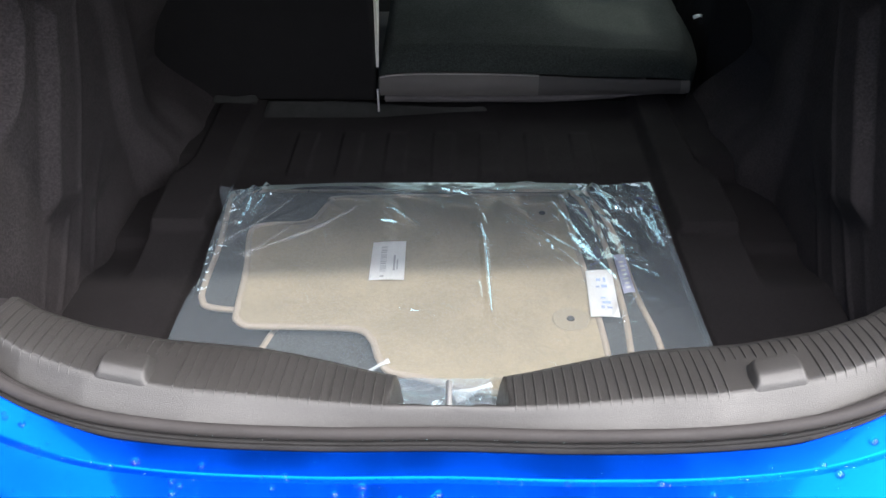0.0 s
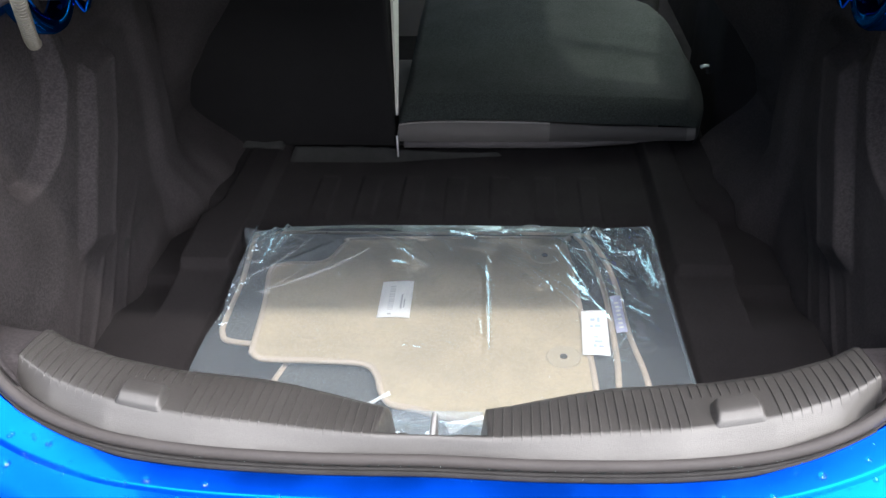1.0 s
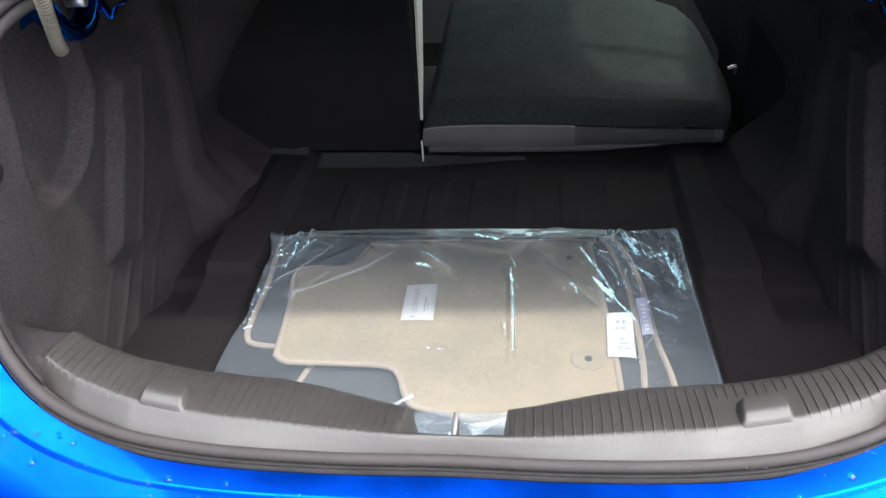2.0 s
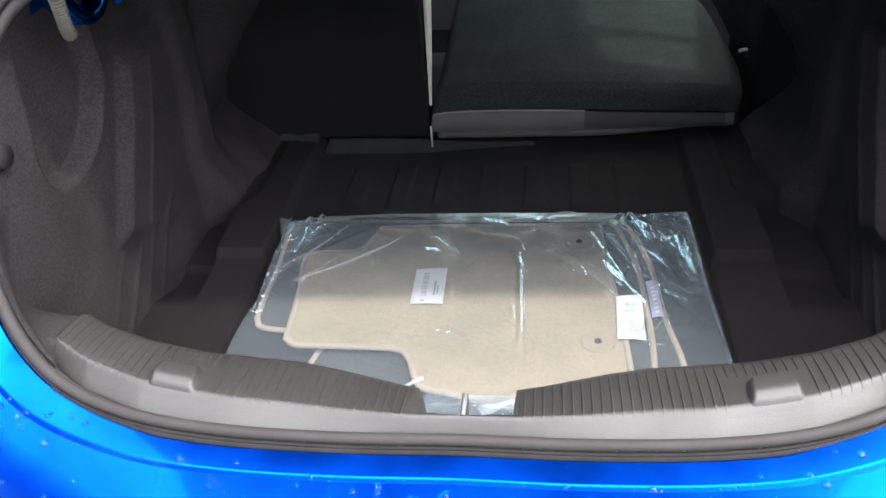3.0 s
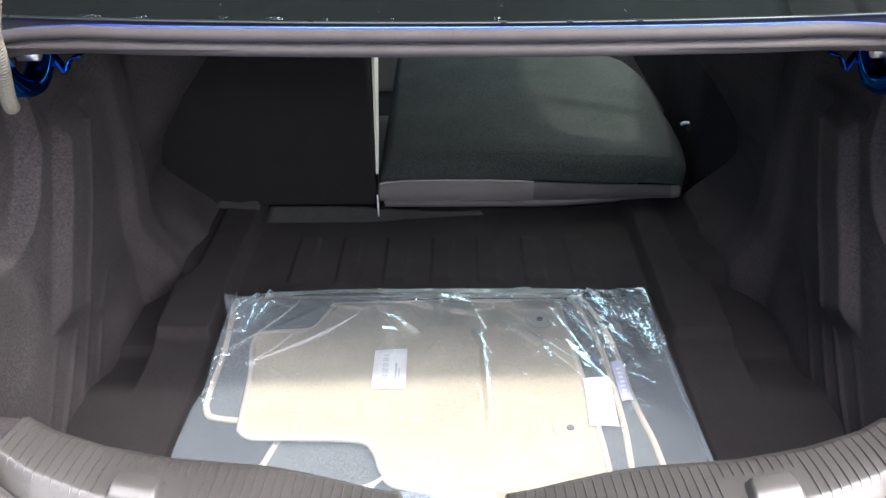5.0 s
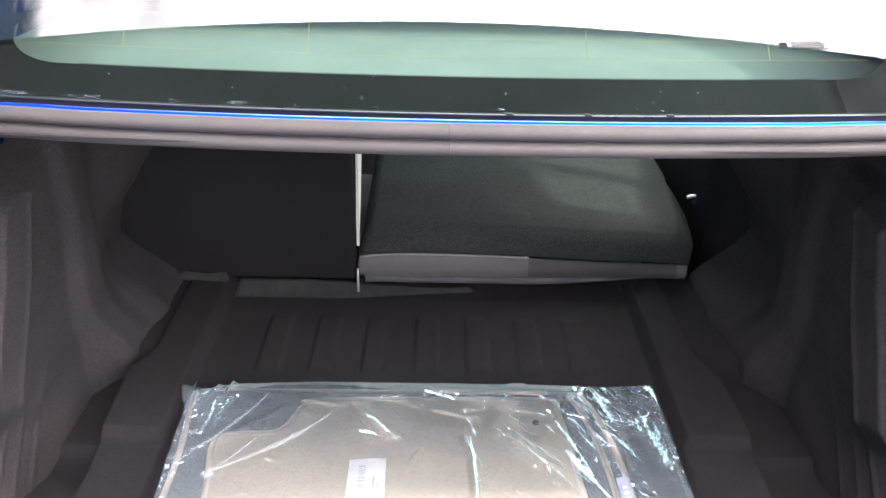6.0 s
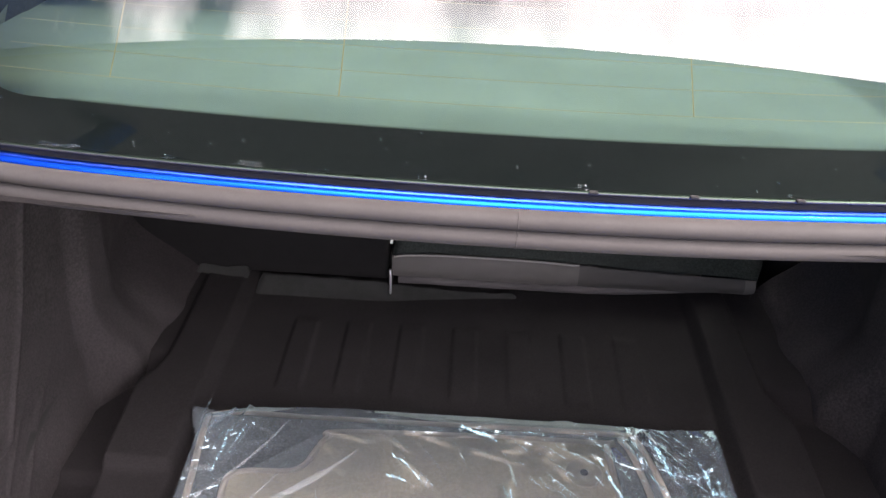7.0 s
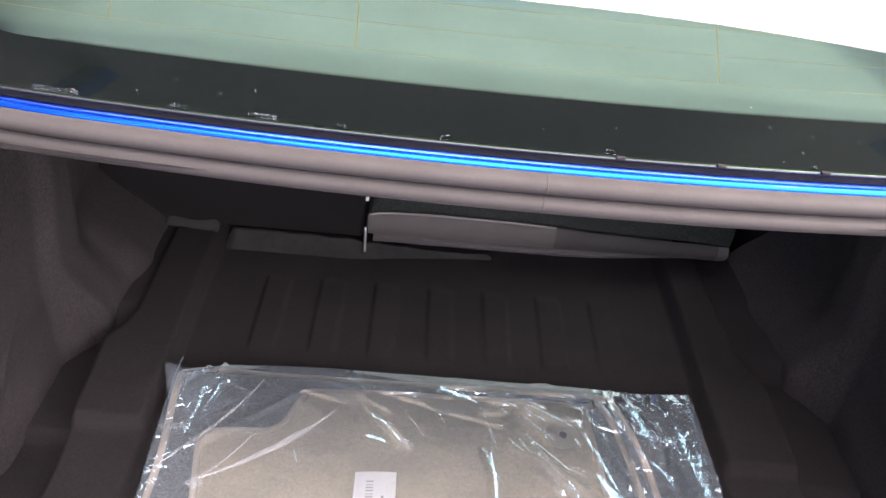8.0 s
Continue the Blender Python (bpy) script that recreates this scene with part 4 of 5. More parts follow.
# ---- the floor mats in their plastic bag ----
MAT_TOP = [(-0.351, 0.318), (-0.346, 0.300), (-0.334, 0.289), (-0.315, 0.285), (-0.226, 0.284), (-0.150, 0.279), (-0.124, 0.253), (-0.110, 0.211), (-0.091, 0.183), (-0.045, 0.171), (0.02, 0.150), (0.10, 0.140), (0.20, 0.150), (0.232, 0.18),
           (0.238, 0.243), (0.227, 0.43), (0.208, 0.660), (0.188, 0.683), (-0.20, 0.672), (-0.236, 0.655), (-0.249, 0.631), (-0.262, 0.596), (-0.286, 0.580), (-0.352, 0.574), (-0.374, 0.549), (-0.360, 0.447)]
MAT_MID = [(-0.419, 0.362), (-0.397, 0.342), (-0.30, 0.332), (-0.20, 0.330), (-0.11, 0.318), (-0.08, 0.26), (-0.05, 0.215), (0.0, 0.20), (0.22, 0.185), (0.268, 0.20), (0.279, 0.272), (0.281, 0.362),
           (0.276, 0.522), (0.254, 0.654), (0.235, 0.700), (0.20, 0.714), (-0.25, 0.708), (-0.377, 0.709), (-0.425, 0.702), (-0.440, 0.678), (-0.427, 0.53), (-0.425, 0.401)]
MAT_LOW = [(-0.31, 0.20), (-0.297, 0.258), (-0.284, 0.298), (-0.25, 0.33), (-0.22, 0.60), (-0.19, 0.70), (0.22, 0.722), (0.262, 0.712), (0.298, 0.578), (0.311, 0.395), (0.327, 0.279), (0.325, 0.17), (0.28, 0.13), (0.0, 0.115), (-0.26, 0.12), (-0.30, 0.15)]


def rounded(outline, per=6):
    return [Vector((p.x, p.y, 0)) for p in curve([(x, y, 0) for x, y in outline], per, closed=True)]


def build_mat(name, outline, z, thick, mat, label, edge=True):
    pts = rounded(outline)
    bm = bmesh.new()
    low = [bm.verts.new((p.x, p.y, z)) for p in pts]
    high = [bm.verts.new((p.x, p.y, z + thick)) for p in pts]
    n = len(pts)
    for i in range(n):
        bm.faces.new((low[i], low[(i + 1) % n], high[(i + 1) % n], high[i]))
    bm.faces.new(high)
    bm.faces.new(low[::-1])
    mat_thing = thing(name, label, "floor mat", (0, 0, 0), "floor mats in the bag")
    part("mat_body", bm, mat, mat_thing, smooth=False)
    rim = [Vector((p.x, p.y, z + thick * 0.72)) for p in pts]
    part("piping", sweep(rim, disc(0.0060, 10, squash=0.8), (0, 0, 1), closed=True), PIPING, mat_thing, "tan bound edge of the mat")
    return mat_thing


build_mat("floor_mat", MAT_LOW, 0.5020, 0.006, MAT_BACK, "grey felt-backed floor mat lying face down at the bottom")
mid_mat = build_mat("floor_mat", MAT_MID, 0.5100, 0.006, MAT_BACK, "grey felt-backed floor mat lying face down with tan edge")
top_mat = build_mat("floor_mat", MAT_TOP, 0.5180, 0.008, MAT_TAN, "beige carpet floor mat with tan edge on top")
TOP_Z = 0.5260

for cx, cy in ((0.167, 0.616), (0.190, 0.306)):
    bm = bmesh.new()
    bmesh.ops.create_cone(bm, cap_ends=True, segments=32, radius1=0.030, radius2=0.028, depth=0.0016, matrix=Matrix.Translation((cx, cy, TOP_Z + 0.0006)))
    patch = part("eyelet_patch", bm, EYELET, top_mat, "round anchor patch with an eyelet", smooth=False)
    bm = bmesh.new()
    bmesh.ops.create_cone(bm, cap_ends=True, segments=20, radius1=0.0068, radius2=0.0060, depth=0.0016, matrix=Matrix.Translation((cx, cy, TOP_Z + 0.0018)))
    part("eyelet", bm, HOLE, patch, smooth=False)


def build_label(parent, corners, z, mat, bars, ink, label):
    """A paper label by its corners (bottom left, bottom right, top right, top left) with printed bars in 0..1."""
    a, b, c, d = [Vector((x, y, 0)) for x, y in corners]

    def at(u, v, lift=0.0):
        p = (a * (1 - u) + b * u) * (1 - v) + (d * (1 - u) + c * u) * v
        return Vector((p.x, p.y, z + 0.0015 * math.sin(u * 3.0) + lift))

    rows = [[at(u, v) for v in np.linspace(0, 1, 7)] for u in np.linspace(0, 1, 7)]
    bm = grid(rows)
    bmesh.ops.solidify(bm, geom=bm.faces[:], thickness=0.0003)
    sheet = part("paper_label", bm, mat, parent, label)
    for u0, u1, v0, v1 in bars:
        bm = bmesh.new()
        bm.faces.new([bm.verts.new(at(u, v, 0.0007)) for u, v in ((u0, v0), (u1, v0), (u1, v1), (u0, v1))])
        part("printed_bar", bm, ink, sheet, smooth=False)
    return sheet


barcode = [(0.28, 0.46, 0.20 + 0.048 * i, 0.20 + 0.048 * i + (0.026 if i % 3 else 0.016)) for i in range(14)]
barcode += [(0.66, 0.72, 0.22, 0.62), (0.76, 0.80, 0.25, 0.50), (0.30, 0.42, 0.06, 0.10)]
build_label(top_mat, [(-0.143, 0.401), (-0.083, 0.402), (-0.085, 0.517), (-0.144, 0.512)], TOP_Z + 0.003, PAPER, barcode, INK, "white paper label with a printed bar pattern")
rows2 = [(0.34, 0.50, 0.74, 0.80), (0.60, 0.70, 0.72, 0.82), (0.30, 0.44, 0.60, 0.64), (0.50, 0.72, 0.60, 0.66), (0.42, 0.60, 0.36, 0.40), (0.45, 0.75, 0.26, 0.31), (0.40, 0.52, 0.16, 0.22), (0.60, 0.78, 0.16, 0.20)]
build_label(top_mat, [(0.222, 0.307), (0.269, 0.305), (0.272, 0.432), (0.227, 0.429)], TOP_Z + 0.005, PAPER, rows2, INK_BLUE, "white paper label with blue printed bars")
build_label(mid_mat, [(0.287, 0.380), (0.307, 0.384), (0.304, 0.493), (0.284, 0.489)], 0.5205, PAPER_BLUE, [(0.3, 0.7, 0.1 + 0.11 * i, 0.15 + 0.11 * i) for i in range(7)], PAPER, "lilac printed paper label")


def inside(X, Y, poly):
    """Which points of the grids X, Y lie within an outline."""
    hit = np.zeros(X.shape, dtype=bool)
    n = len(poly)
    for i in range(n):
        (x0, y0), (x1, y1) = poly[i], poly[(i + 1) % n]
        if y0 != y1:
            hit ^= ((y0 > Y) != (y1 > Y)) & (X < x0 + (x1 - x0) * (Y - y0) / (y1 - y0))
    return hit


def build_bag():
    y0, y1 = 0.035, 0.723
    nx, ny = 640, 530

    def left(y):
        return interp(y, [(0.03, -0.44), (0.27, -0.449), (0.345, -0.446), (0.40, -0.436), (0.55, -0.445), (0.70, -0.449), (0.745, -0.446)])

    def right(y):
        return interp(y, [(0.03, 0.41), (0.28, 0.402), (0.49, 0.396), (0.70, 0.394), (0.745, 0.388)])

    us, vs = np.linspace(0, 1, nx), np.linspace(0, 1, ny)
    X, Y = np.zeros((ny, nx)), np.zeros((ny, nx))
    for j, v in enumerate(vs):
        y = y0 + (y1 - y0) * v
        X[j] = left(y) + (right(y) - left(y)) * us
        Y[j] = y - v ** 5 * np.interp(X[j], [-0.46, -0.374, -0.30, -0.2], [0.034, 0.009, 0.002, 0.0])
    base = np.full((ny, nx), 0.5045)
    for outline, h in ((MAT_LOW, 0.512), (MAT_MID, 0.5195), (MAT_TOP, 0.5305)):
        base[inside(X, Y, outline)] = h
    # the film is taut: it falls away from the mats at a gentle slope
    for _ in range(270):
        p = np.pad(base, 1, mode="edge") - 0.000046
        base = np.maximum(base, np.maximum(np.maximum(p[:-2, 1:-1], p[2:, 1:-1]), np.maximum(p[1:-1, :-2], p[1:-1, 2:])))
    for _ in range(16):
        p = np.pad(base, 1, mode="edge")
        base = (p[:-2, 1:-1] + p[2:, 1:-1] + p[1:-1, :-2] + p[1:-1, 2:]) / 4
    # film tilted up along the open side to keep it from mirroring the window
    z = base + 0.0042 + 0.125 * np.maximum(0, X - 0.305)

    def crease(ax, ay, bx, by, h, w):
        dx, dy = bx - ax, by - ay
        L = math.hypot(dx, dy)
        t = ((X - ax) * dx + (Y - ay) * dy) / L ** 2
        d = np.abs((X - ax) * dy - (Y - ay) * dx) / L
        fade = np.clip(t * 5, 0, 1) * np.clip((1 - t) * 5, 0, 1)
        return h * fade * np.maximum(0, 1 - d / w)

    rnd = random.Random(5)
    folds = [(0.052, 0.545, 0.061, 0.27, 0.007, 0.008), (0.225, 0.71, 0.30, 0.54, 0.0026, 0.0046), (0.17, 0.70, 0.275, 0.50, 0.0024, 0.0046), (0.28, 0.715, 0.375, 0.60, 0.0022, 0.0046), (0.10, 0.60, 0.24, 0.45, 0.005, 0.009), (0.035, 0.66, 0.062, 0.56, 0.0022, 0.0042), 
             (-0.392, 0.712, -0.426, 0.620, 0.0100, 0.0044), (-0.366, 0.716, -0.412, 0.590, 0.0100, 0.0042), (-0.412, 0.700, -0.438, 0.630, 0.0045, 0.0040), (-0.345, 0.700, -0.425, 0.540, 0.0022, 0.0050), (-0.405, 0.560, -0.385, 0.545, 0.0040, 0.0040), (-0.430, 0.470, -0.400, 0.380, 0.0022, 0.0045), (-0.22, 0.68, -0.42, 0.50, 0.002, 0.012), (-0.18, 0.70, -0.08, 0.56, 0.005, 0.010), (-0.30, 0.69, -0.20, 0.60, 0.0022, 0.010), (0.26, 0.30, 0.30, 0.42, 0.006, 0.008)]
    # long folds that run out from the gathered corner and across the open side
    long_folds = [(0.191, 0.671, 0.267, 0.494, 0.0062), (0.220, 0.690, 0.263, 0.622, 0.0090), (0.264, 0.700, 0.317, 0.606, 0.0095), (0.262, 0.605, 0.331, 0.527, 0.0060), (0.324, 0.590, 0.353, 0.455, 0.0100), (0.317, 0.606, 0.380, 0.633, 0.0055),
                  (0.298, 0.453, 0.379, 0.344, 0.0040), (0.265, 0.277, 0.314, 0.372, 0.0070), (0.167, 0.511, 0.220, 0.429, 0.0048), (0.359, 0.640, 0.377, 0.463, 0.0085), (0.035, 0.573, 0.064, 0.491, 0.0062), (0.113, 0.572, 0.178, 0.491, 0.0058),
                  (0.121, 0.537, 0.161, 0.490, 0.0062), (0.097, 0.642, 0.147, 0.592, 0.0052), (0.338, 0.705, 0.339, 0.660, 0.0075), (0.261, 0.706, 0.282, 0.640, 0.0075), (-0.389, 0.695, -0.402, 0.600, 0.0050), (-0.366, 0.673, -0.386, 0.576, 0.0050),
                  (-0.374, 0.713, -0.366, 0.670, 0.0055), (-0.127, 0.623, -0.064, 0.557, 0.0058)]
    folds += [(ax, ay, bx, by, 1.35 * w, 1.15 * w) for ax, ay, bx, by, w in long_folds]
    for k in range(30):
        ax, ay = rnd.uniform(0.20, 0.375), rnd.uniform(0.54, 0.735)
        ang = rnd.gauss(-1.0, 0.42)
        L = rnd.uniform(0.02, 0.10)
        folds.append((ax, ay, ax + L * math.cos(ang), ay + L * math.sin(ang), rnd.uniform(0.0024, 0.0048), rnd.uniform(0.0030, 0.0050)))
    for k in range(9):
        ax, ay = rnd.uniform(-0.43, -0.33), rnd.uniform(0.50, 0.70)
        ang = rnd.gauss(-2.2, 0.35)
        L = rnd.uniform(0.04, 0.11)
        folds.append((ax, ay, ax + L * math.cos(ang), ay + L * math.sin(ang), rnd.uniform(0.0018, 0.0034), rnd.uniform(0.0034, 0.0050)))
    for k in range(26):
        ax, ay = rnd.uniform(-0.40, 0.30), rnd.uniform(0.64, 0.73)
        ang = rnd.gauss(-0.35, 0.4)
        L = rnd.uniform(0.03, 0.12)
        folds.append((ax, ay, ax + L * math.cos(ang), ay + L * math.sin(ang), rnd.uniform(0.0026, 0.0050), rnd.uniform(0.0035, 0.0060)))
    for k in range(54):
        ax, ay = rnd.uniform(-0.36, 0.34), rnd.uniform(0.16, 0.70)
        ang = rnd.gauss(-0.7, 0.6)
        L = rnd.uniform(0.012, 0.06)
        folds.append((ax, ay, ax + L * math.cos(ang), ay + L * math.sin(ang), rnd.uniform(0.0010, 0.0024), rnd.uniform(0.0028, 0.0048)))
    for k in range(14):
        ax, ay = rnd.uniform(-0.40, -0.33), rnd.uniform(0.60, 0.715)
        ang = rnd.gauss(-2.35, 0.25)
        L = rnd.uniform(0.03, 0.07)
        folds.append((ax, ay, ax + L * math.cos(ang), ay + L * math.sin(ang), rnd.uniform(0.0016, 0.0030), rnd.uniform(0.0035, 0.0050)))
    for k in range(34):
        ax, ay = rnd.uniform(-0.446, -0.424), rnd.uniform(0.36, 0.64)
        ang = rnd.gauss(-0.5, 0.8)
        L = rnd.uniform(0.010, 0.035)
        folds.append((ax, ay, ax + L * math.cos(ang), ay + L * math.sin(ang), rnd.uniform(0.0024, 0.0045), rnd.uniform(0.0026, 0.0040)))
    for k in range(46):
        ax, ay = rnd.uniform(0.26, 0.385), rnd.uniform(0.44, 0.715)
        ang = rnd.gauss(-0.9, 0.45)
        L = rnd.uniform(0.025, 0.085)
        folds.append((ax, ay, ax + L * math.cos(ang), ay + L * math.sin(ang), rnd.uniform(0.0022, 0.0046), rnd.uniform(0.0030, 0.0056)))
    for ax, ay, bx, by, h, w in folds:
        z = z + crease(ax, ay, bx, by, h, w)
    # slack near the latch pocket, where the bag bunches up against the sill
    for j in range(ny):
        for i in range(nx):
            x, y = X[j, i], Y[j, i]
            n1 = noise.noise(Vector((x * 16, y * 16, 2.0)))
            n2 = noise.noise(Vector((x * 42, y * 42, 5.0)))
            slack = smooth_step(0.17, 0.06, y)
            z[j, i] += (0.0005 - 0.0003 * smooth_step(0.25, 0.31, x)) * n1 + 0.0001 * n2 + slack * (0.030 + 0.020 * abs(n1) + 0.010 * abs(n2))
            e = min(i, nx - 1 - i, ny - 1 - j) / 4.5
            if e < 1:
                z[j, i] = 0.5035 + (z[j, i] - 0.5035) * (0.15 + 0.85 * e)
            z[j, i] += 0.015 * smooth_step(0.445, 0.47, abs(x))
    rows = [[Vector((X[j, i], Y[j, i], z[j, i])) for i in range(nx)] for j in range(ny)]
    bag = thing("plastic_bag", "clear creased plastic bag holding new floor mats on the boot floor", "plastic bag")
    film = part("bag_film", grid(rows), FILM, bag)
    film.visible_shadow = False
    # the pointed corner of the bag stands off the mats
    tip, foot, top = Vector((-0.468, 0.702, 0.530)), Vector((-0.447, 0.640, 0.509)), Vector((-0.400, 0.700, 0.520))
    rows = []
    for u in np.linspace(0, 1, 15):
        outer = foot.lerp(tip, u / 0.55) if u < 0.55 else tip.lerp(top, (u - 0.55) / 0.45)
        inner = foot.lerp(top, u)
        row = []
        for v in np.linspace(0, 1, 8):
            p = inner.lerp(outer, v)
            p.z += 0.006 * abs(noise.noise(p * 55)) + 0.004 * math.sin(v * math.pi)
            row.append(p)
        rows.append(row)
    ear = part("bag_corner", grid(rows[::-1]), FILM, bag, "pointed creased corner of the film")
    ear.visible_shadow = False
    for edge, name in ((left, "bag_seam"), (right, "bag_seam")):
        pts = [Vector((edge(y) + 0.0005 * math.sin(y * 60), y, 0.506 + (0.010 if abs(edge(y)) > 0.43 else 0.0))) for y in np.linspace(0.06, 0.735, 60)]
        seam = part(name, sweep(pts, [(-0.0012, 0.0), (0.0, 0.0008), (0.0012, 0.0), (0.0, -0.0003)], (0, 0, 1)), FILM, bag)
        seam.visible_shadow = False
    # folds of doubled, milky film by the sill
    for name, (ax, ay), (bx, by), w in (("bag_fold", (-0.150, 0.150), (-0.095, 0.200), 0.012), ("bag_fold", (0.004, 0.110), (0.058, 0.136), 0.012)):
        rows = []
        for i in range(13):
            t = i / 12
            p = Vector((ax + (bx - ax) * t, ay + (by - ay) * t, 0.0))
            nrm = Vector((-(by - ay), bx - ax, 0)).normalized()
            ww = w * (0.55 + 0.45 * math.sin(1.0 + 5 * t))
            base_z = 0.545 if ay < 0.14 else 0.530
            rows.append([p - nrm * ww + Vector((0, 0, base_z)), p + Vector((0, 0, base_z + 0.006)), p + nrm * ww + Vector((0, 0, base_z + 0.002))])
        part(name, grid([r[::-1] for r in rows]), MILKY, bag, "doubled milky fold of the film")

    def film_height(x, y):
        j = int(np.argmin(np.abs(Y[:, 0] - y)))
        return z[j, int(np.argmin(np.abs(X[j] - x)))]

    # pleats of doubled film towards the pointed corner
    for (ax, ay), (bx, by), w in (((-0.438, 0.565), (-0.392, 0.566), 0.0060), ((-0.304, 0.683), (-0.422, 0.495), 0.0030), ((-0.186, 0.622), (-0.360, 0.475), 0.0050), ((-0.287, 0.591), (-0.360, 0.475), 0.0016), ((-0.374, 0.466), (-0.351, 0.468), 0.0085), ((-0.10, 0.655), (-0.045, 0.575), 0.0010), ((-0.291, 0.695), (-0.282, 0.674), 0.0010)):
        rows = []
        nrm = Vector((by - ay, ax - bx, 0)).normalized() * -1
        bow = 0.10 * math.hypot(bx - ax, by - ay)
        for i in range(33):
            t = i / 32
            x, y = ax + (bx - ax) * t, ay + (by - ay) * t
            x, y = x + nrm.x * bow * t * (1 - t) * 2, y + nrm.y * bow * t * (1 - t) * 2
            p = Vector((x, y, film_height(x, y) + 0.0010))
            ww = w * math.sin(math.pi * (0.04 + 0.92 * t)) ** 0.7 * (1 + 0.5 * noise.noise(Vector((t * 7, ax * 50, 0))))
            rows.append([p + nrm * ww * q + Vector((0, 0, 0.0012 * (1 - q * q))) for q in (1, 0.6, 0, -0.6, -1)])
        part("bag_fold", grid(rows), PLEAT, bag, "doubled milky fold of the film").visible_shadow = False

    # narrow crinkled film strips added along the glints, small teeth tilted to mirror sky
    crinkles = [(0.190, 0.638, 0.244, 0.484, 0.0018), (0.210, 0.534, 0.247, 0.461, 0.0060), (0.242, 0.471, 0.278, 0.403, 0.0023), (0.257, 0.709, 0.304, 0.601, 0.0037), (0.267, 0.608, 0.327, 0.516, 0.0023),
                (0.311, 0.626, 0.348, 0.585, 0.0023), (0.346, 0.641, 0.371, 0.484, 0.0032), (0.364, 0.600, 0.364, 0.497, 0.0023), (0.221, 0.701, 0.253, 0.635, 0.0028), (0.052, 0.565, 0.059, 0.458, 0.0023),
                (0.059, 0.458, 0.063, 0.307, 0.0014), (-0.130, 0.615, -0.072, 0.554, 0.0014), (-0.048, 0.699, 0.032, 0.662, 0.0023), (0.076, 0.689, 0.128, 0.677, 0.0018), (-0.398, 0.554, -0.387, 0.663, 0.0018),
                (-0.383, 0.592, -0.367, 0.658, 0.0014), (0.164, 0.517, 0.178, 0.481, 0.0018), (-0.087, 0.318, -0.054, 0.312, 0.0018), (-0.134, 0.575, -0.105, 0.567, 0.0023), (0.310, 0.446, 0.348, 0.409, 0.0011)]
    for ax, ay, bx, by, w in crinkles:
        bm = bmesh.new()
        L = math.hypot(bx - ax, by - ay)
        flat = abs(by - ay) < 0.5 * L
        steps = int(L / 0.0060) if flat else max(3, int(abs(by - ay) / 0.0030))
        for i in range(steps):
            t0, t1 = i / steps, (i + 1) / steps
            taper = math.sin(math.pi * (0.06 + 0.88 * (t0 + t1) / 2)) ** 0.6
            for k in range(1 if w < 0.002 else 3):
                if rnd.random() < 0.16:
                    continue
                n = 1 if w < 0.002 else 3
                q0, q1 = -1 + 2 * k / n, -1 + 2 * (k + 1) / n
                half = w * taper * rnd.uniform(0.75, 1.3)
                tilt = rnd.uniform(0.60, 1.45)
                skew = rnd.uniform(-0.0005, 0.0005)
                if flat:
                    quad = [(t0, 0, -0.6 * half), (t1, 0, -0.6 * half), (t1, 0, 0.6 * half), (t0, 0, 0.6 * half)]
                else:
                    quad = [(t0, q0 * half, 0), (t0, q1 * half, 0), (t1, q1 * half, 0), (t1, q0 * half, 0)]
                corners = [Vector((ax + (bx - ax) * t + dx, ay + (by - ay) * t + dy, 0)) for t, dx, dy in quad]
                low = min(c.y for c in corners)
                ground = film_height(corners[0].x, corners[0].y) + 0.0006
                for m, c in enumerate(corners):
                    c.z = ground + tilt * (c.y - low) + (skew if m in (1, 2) else 0)
                face = bm.faces.new([bm.verts.new(c) for c in corners])
                face.normal_update()
                if face.normal.z < 0:
                    face.normal_flip()
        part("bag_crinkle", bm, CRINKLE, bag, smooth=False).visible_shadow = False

    # crumpled slack of the film in the latch pocket
    rows = []
    for i in range(30):
        x = -0.082 + 0.0048 * i
        row = []
        for j in range(14):
            y = 0.092 + 0.0042 * j
            lift = 0.005 * abs(noise.noise(Vector((x * 32, y * 32 + x * 20, 7.0)))) + 0.0015 * noise.noise(Vector((x * 80, y * 80, 3.0)))
            row.append(Vector((x, y, 0.546 + lift)))
        rows.append(row)
    slack = part("bag_slack", grid(rows[::-1]), SLACK, bag, "crumpled slack of the clear film")
    slack.visible_shadow = False


build_bag()


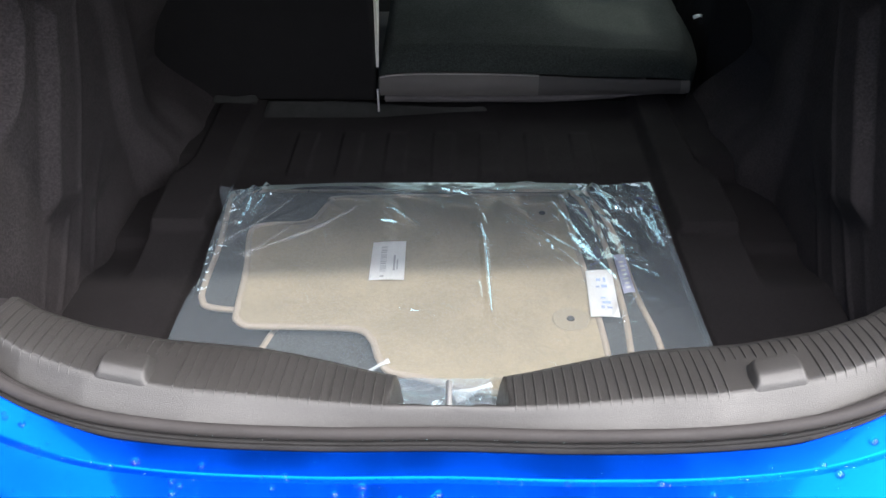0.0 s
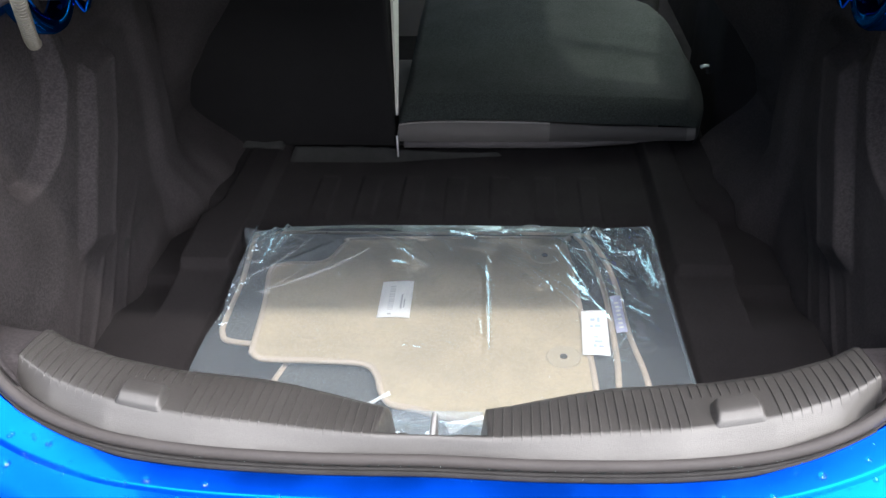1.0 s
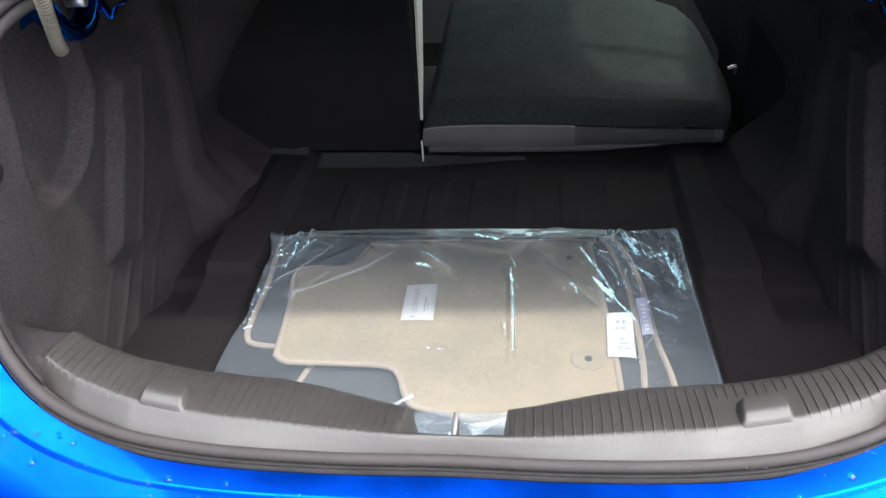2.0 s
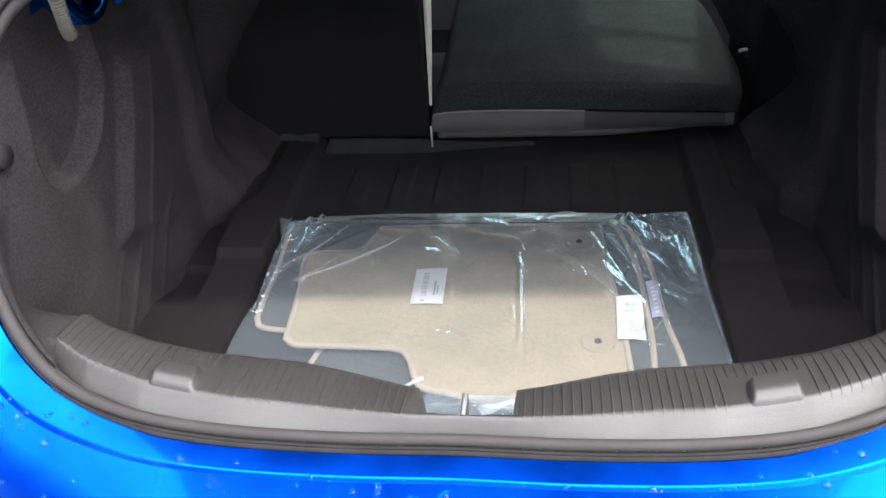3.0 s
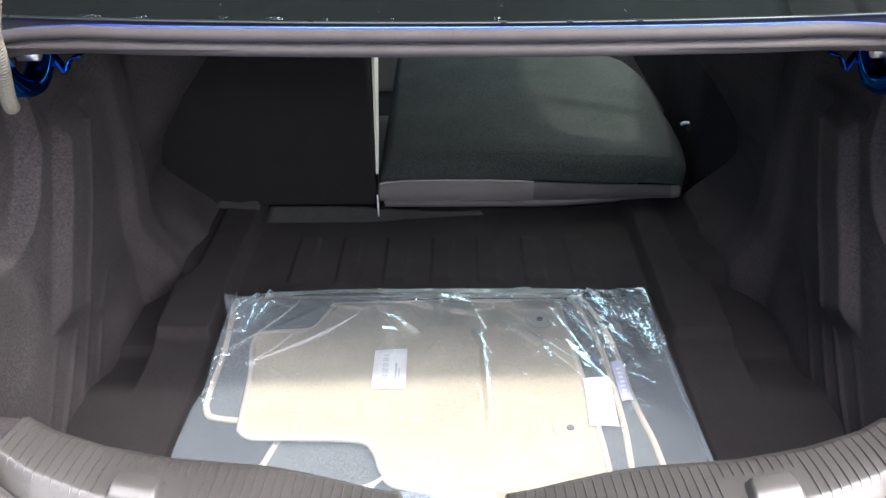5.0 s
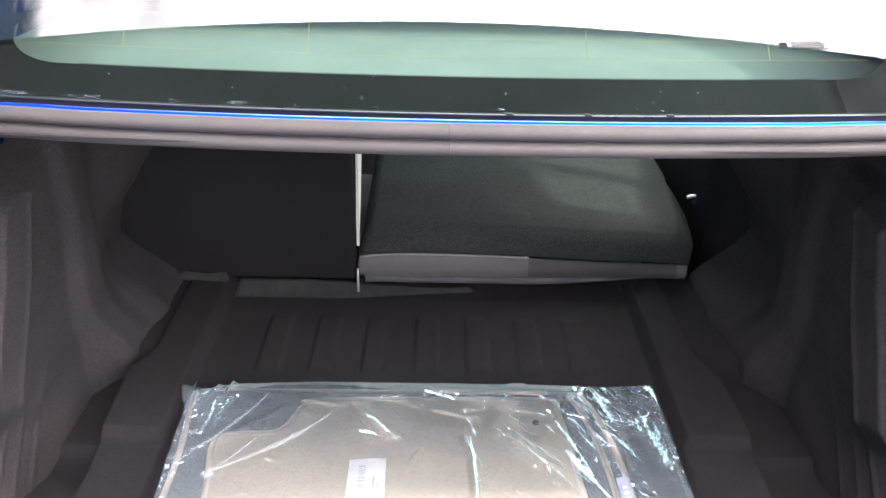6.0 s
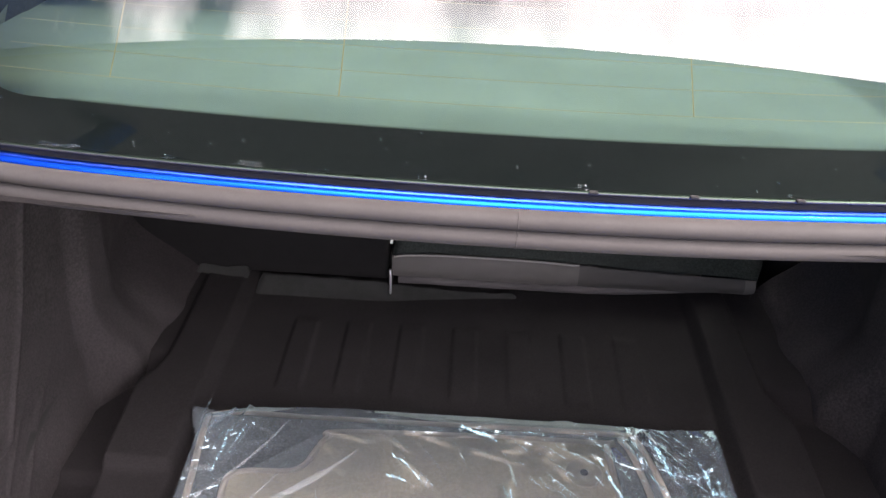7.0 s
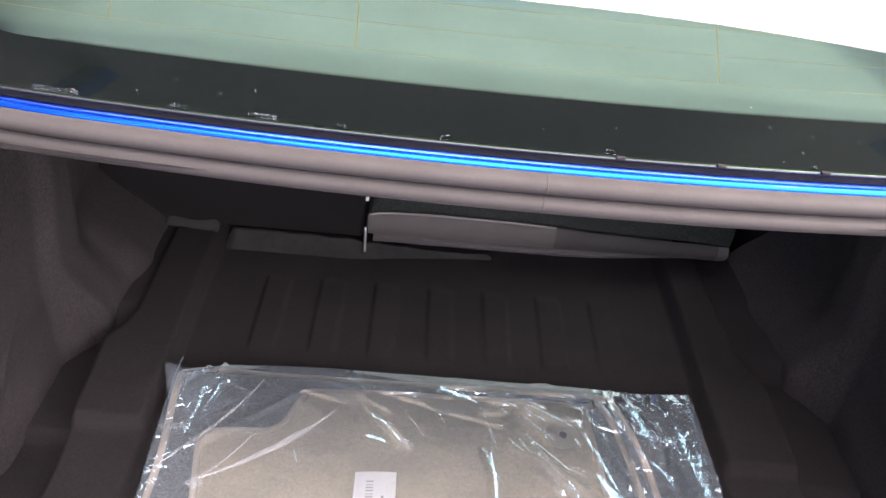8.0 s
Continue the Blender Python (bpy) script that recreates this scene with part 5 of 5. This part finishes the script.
# ---- rain drops ----
def build_drops():
    rnd = random.Random(11)
    scene.view_layers[0].update()
    bm = bmesh.new()

    def drop(p, n, r, flat=0.5):
        n = Vector(n).normalized()
        a = n.orthogonal().normalized()
        b = n.cross(a)
        ring_count, seg = 4, 10
        rings = []
        for k in range(ring_count):
            t = k / ring_count * math.pi / 2
            rings.append([bm.verts.new(p + (a * math.cos(f) + b * math.sin(f)) * r * math.cos(t) + n * r * flat * math.sin(t)) for f in np.linspace(0, 2 * math.pi, seg + 1)[:-1]])
        tip = bm.verts.new(p + n * r * flat)
        for ra, rb in zip(rings, rings[1:]):
            for i in range(seg):
                j = (i + 1) % seg
                bm.faces.new((ra[i], ra[j], rb[j], rb[i]))
        for i in range(seg):
            bm.faces.new((rings[-1][i], rings[-1][(i + 1) % seg], tip))

    body = bpy.data.objects["rear_bodywork"]

    def fall(x, y, r, flat, low=0.2):
        ok, loc, nor, _ = body.ray_cast(Vector((x, y, 1.0)), Vector((0, 0, -1)))
        if ok and nor.z > low and loc.z > 0.5:
            drop(loc - nor * 0.0002, nor, r, flat)

    for k in range(420):
        x, y = rnd.uniform(-0.75, 0.75), rnd.uniform(-0.32, -0.04)
        near = y > -0.165 + 0.10 * (x / 0.6) ** 2
        if near and rnd.random() < 0.8:
            continue
        fall(x, y, rnd.choice((0.0018, 0.0024, 0.0030, 0.0036, 0.0042, 0.0055)) if not near else rnd.uniform(0.0010, 0.0020), 0.60)
    # fine mist, and beads caught along the crease and the gutter
    for k in range(500):
        fall(rnd.uniform(-0.7, 0.7), rnd.uniform(-0.30, -0.08), rnd.uniform(0.0006, 0.0013), 0.6)
    sill_line = [p for p in RIM if p.y < 0.0 and abs(p.x) < 0.5]
    for k in range(70):
        p = rnd.choice(sill_line)
        fall(p.x + rnd.uniform(-0.006, 0.006), p.y - 0.0635 + rnd.gauss(0, 0.001), rnd.uniform(0.0010, 0.0022), 0.7)
    for k in range(60):
        p = rnd.choice(sill_line)
        drop(Vector((p.x + rnd.uniform(-0.006, 0.006), p.y - rnd.choice((0.0150, 0.0235, 0.0255)) + rnd.gauss(0, 0.0006), p.z - 0.0062)), (0, -0.2, 1), rnd.uniform(0.0006, 0.0014), 0.7)
    for k in range(150):
        p = rnd.choice(sill_line)
        if p.x > -0.30:
            drop(Vector((p.x + rnd.uniform(-0.006, 0.006), p.y - 0.0136 + rnd.gauss(0, 0.0003), p.z - 0.0066)), (0, -0.2, 1), rnd.uniform(0.0008, 0.0014), 0.8)
    slope = (0, -0.455, 0.89)
    for k in range(24):
        x, s = rnd.uniform(-0.5, 0.3), abs(rnd.gauss(0.0, 0.03)) + 0.008
        drop(glass_point(x, s, 0.0001), slope, rnd.choice((0.0008, 0.0010, 0.0014, 0.0020)), 0.5)
    # water held in short runs along the foot of the glass
    for x0, count in ((-0.47, 6), (-0.40, 8), (-0.29, 3), (-0.23, 5), (-0.16, 2), (-0.08, 2), (0.05, 2), (0.22, 1)):
        for k in range(count):
            x = x0 + 0.0048 * k
            drop(glass_point(x, 0.0042 + 0.0022 * abs(noise.noise(Vector((x * 90, 0, 0)))), 0.0001), slope, rnd.uniform(0.0016, 0.0030), 0.40)
    spatter = tagged(part("rain_spatter", bm, WATER, car, "scattered clear rain drops on paint and glass"), kind="stuff")
    spatter.visible_shadow = False


build_drops()
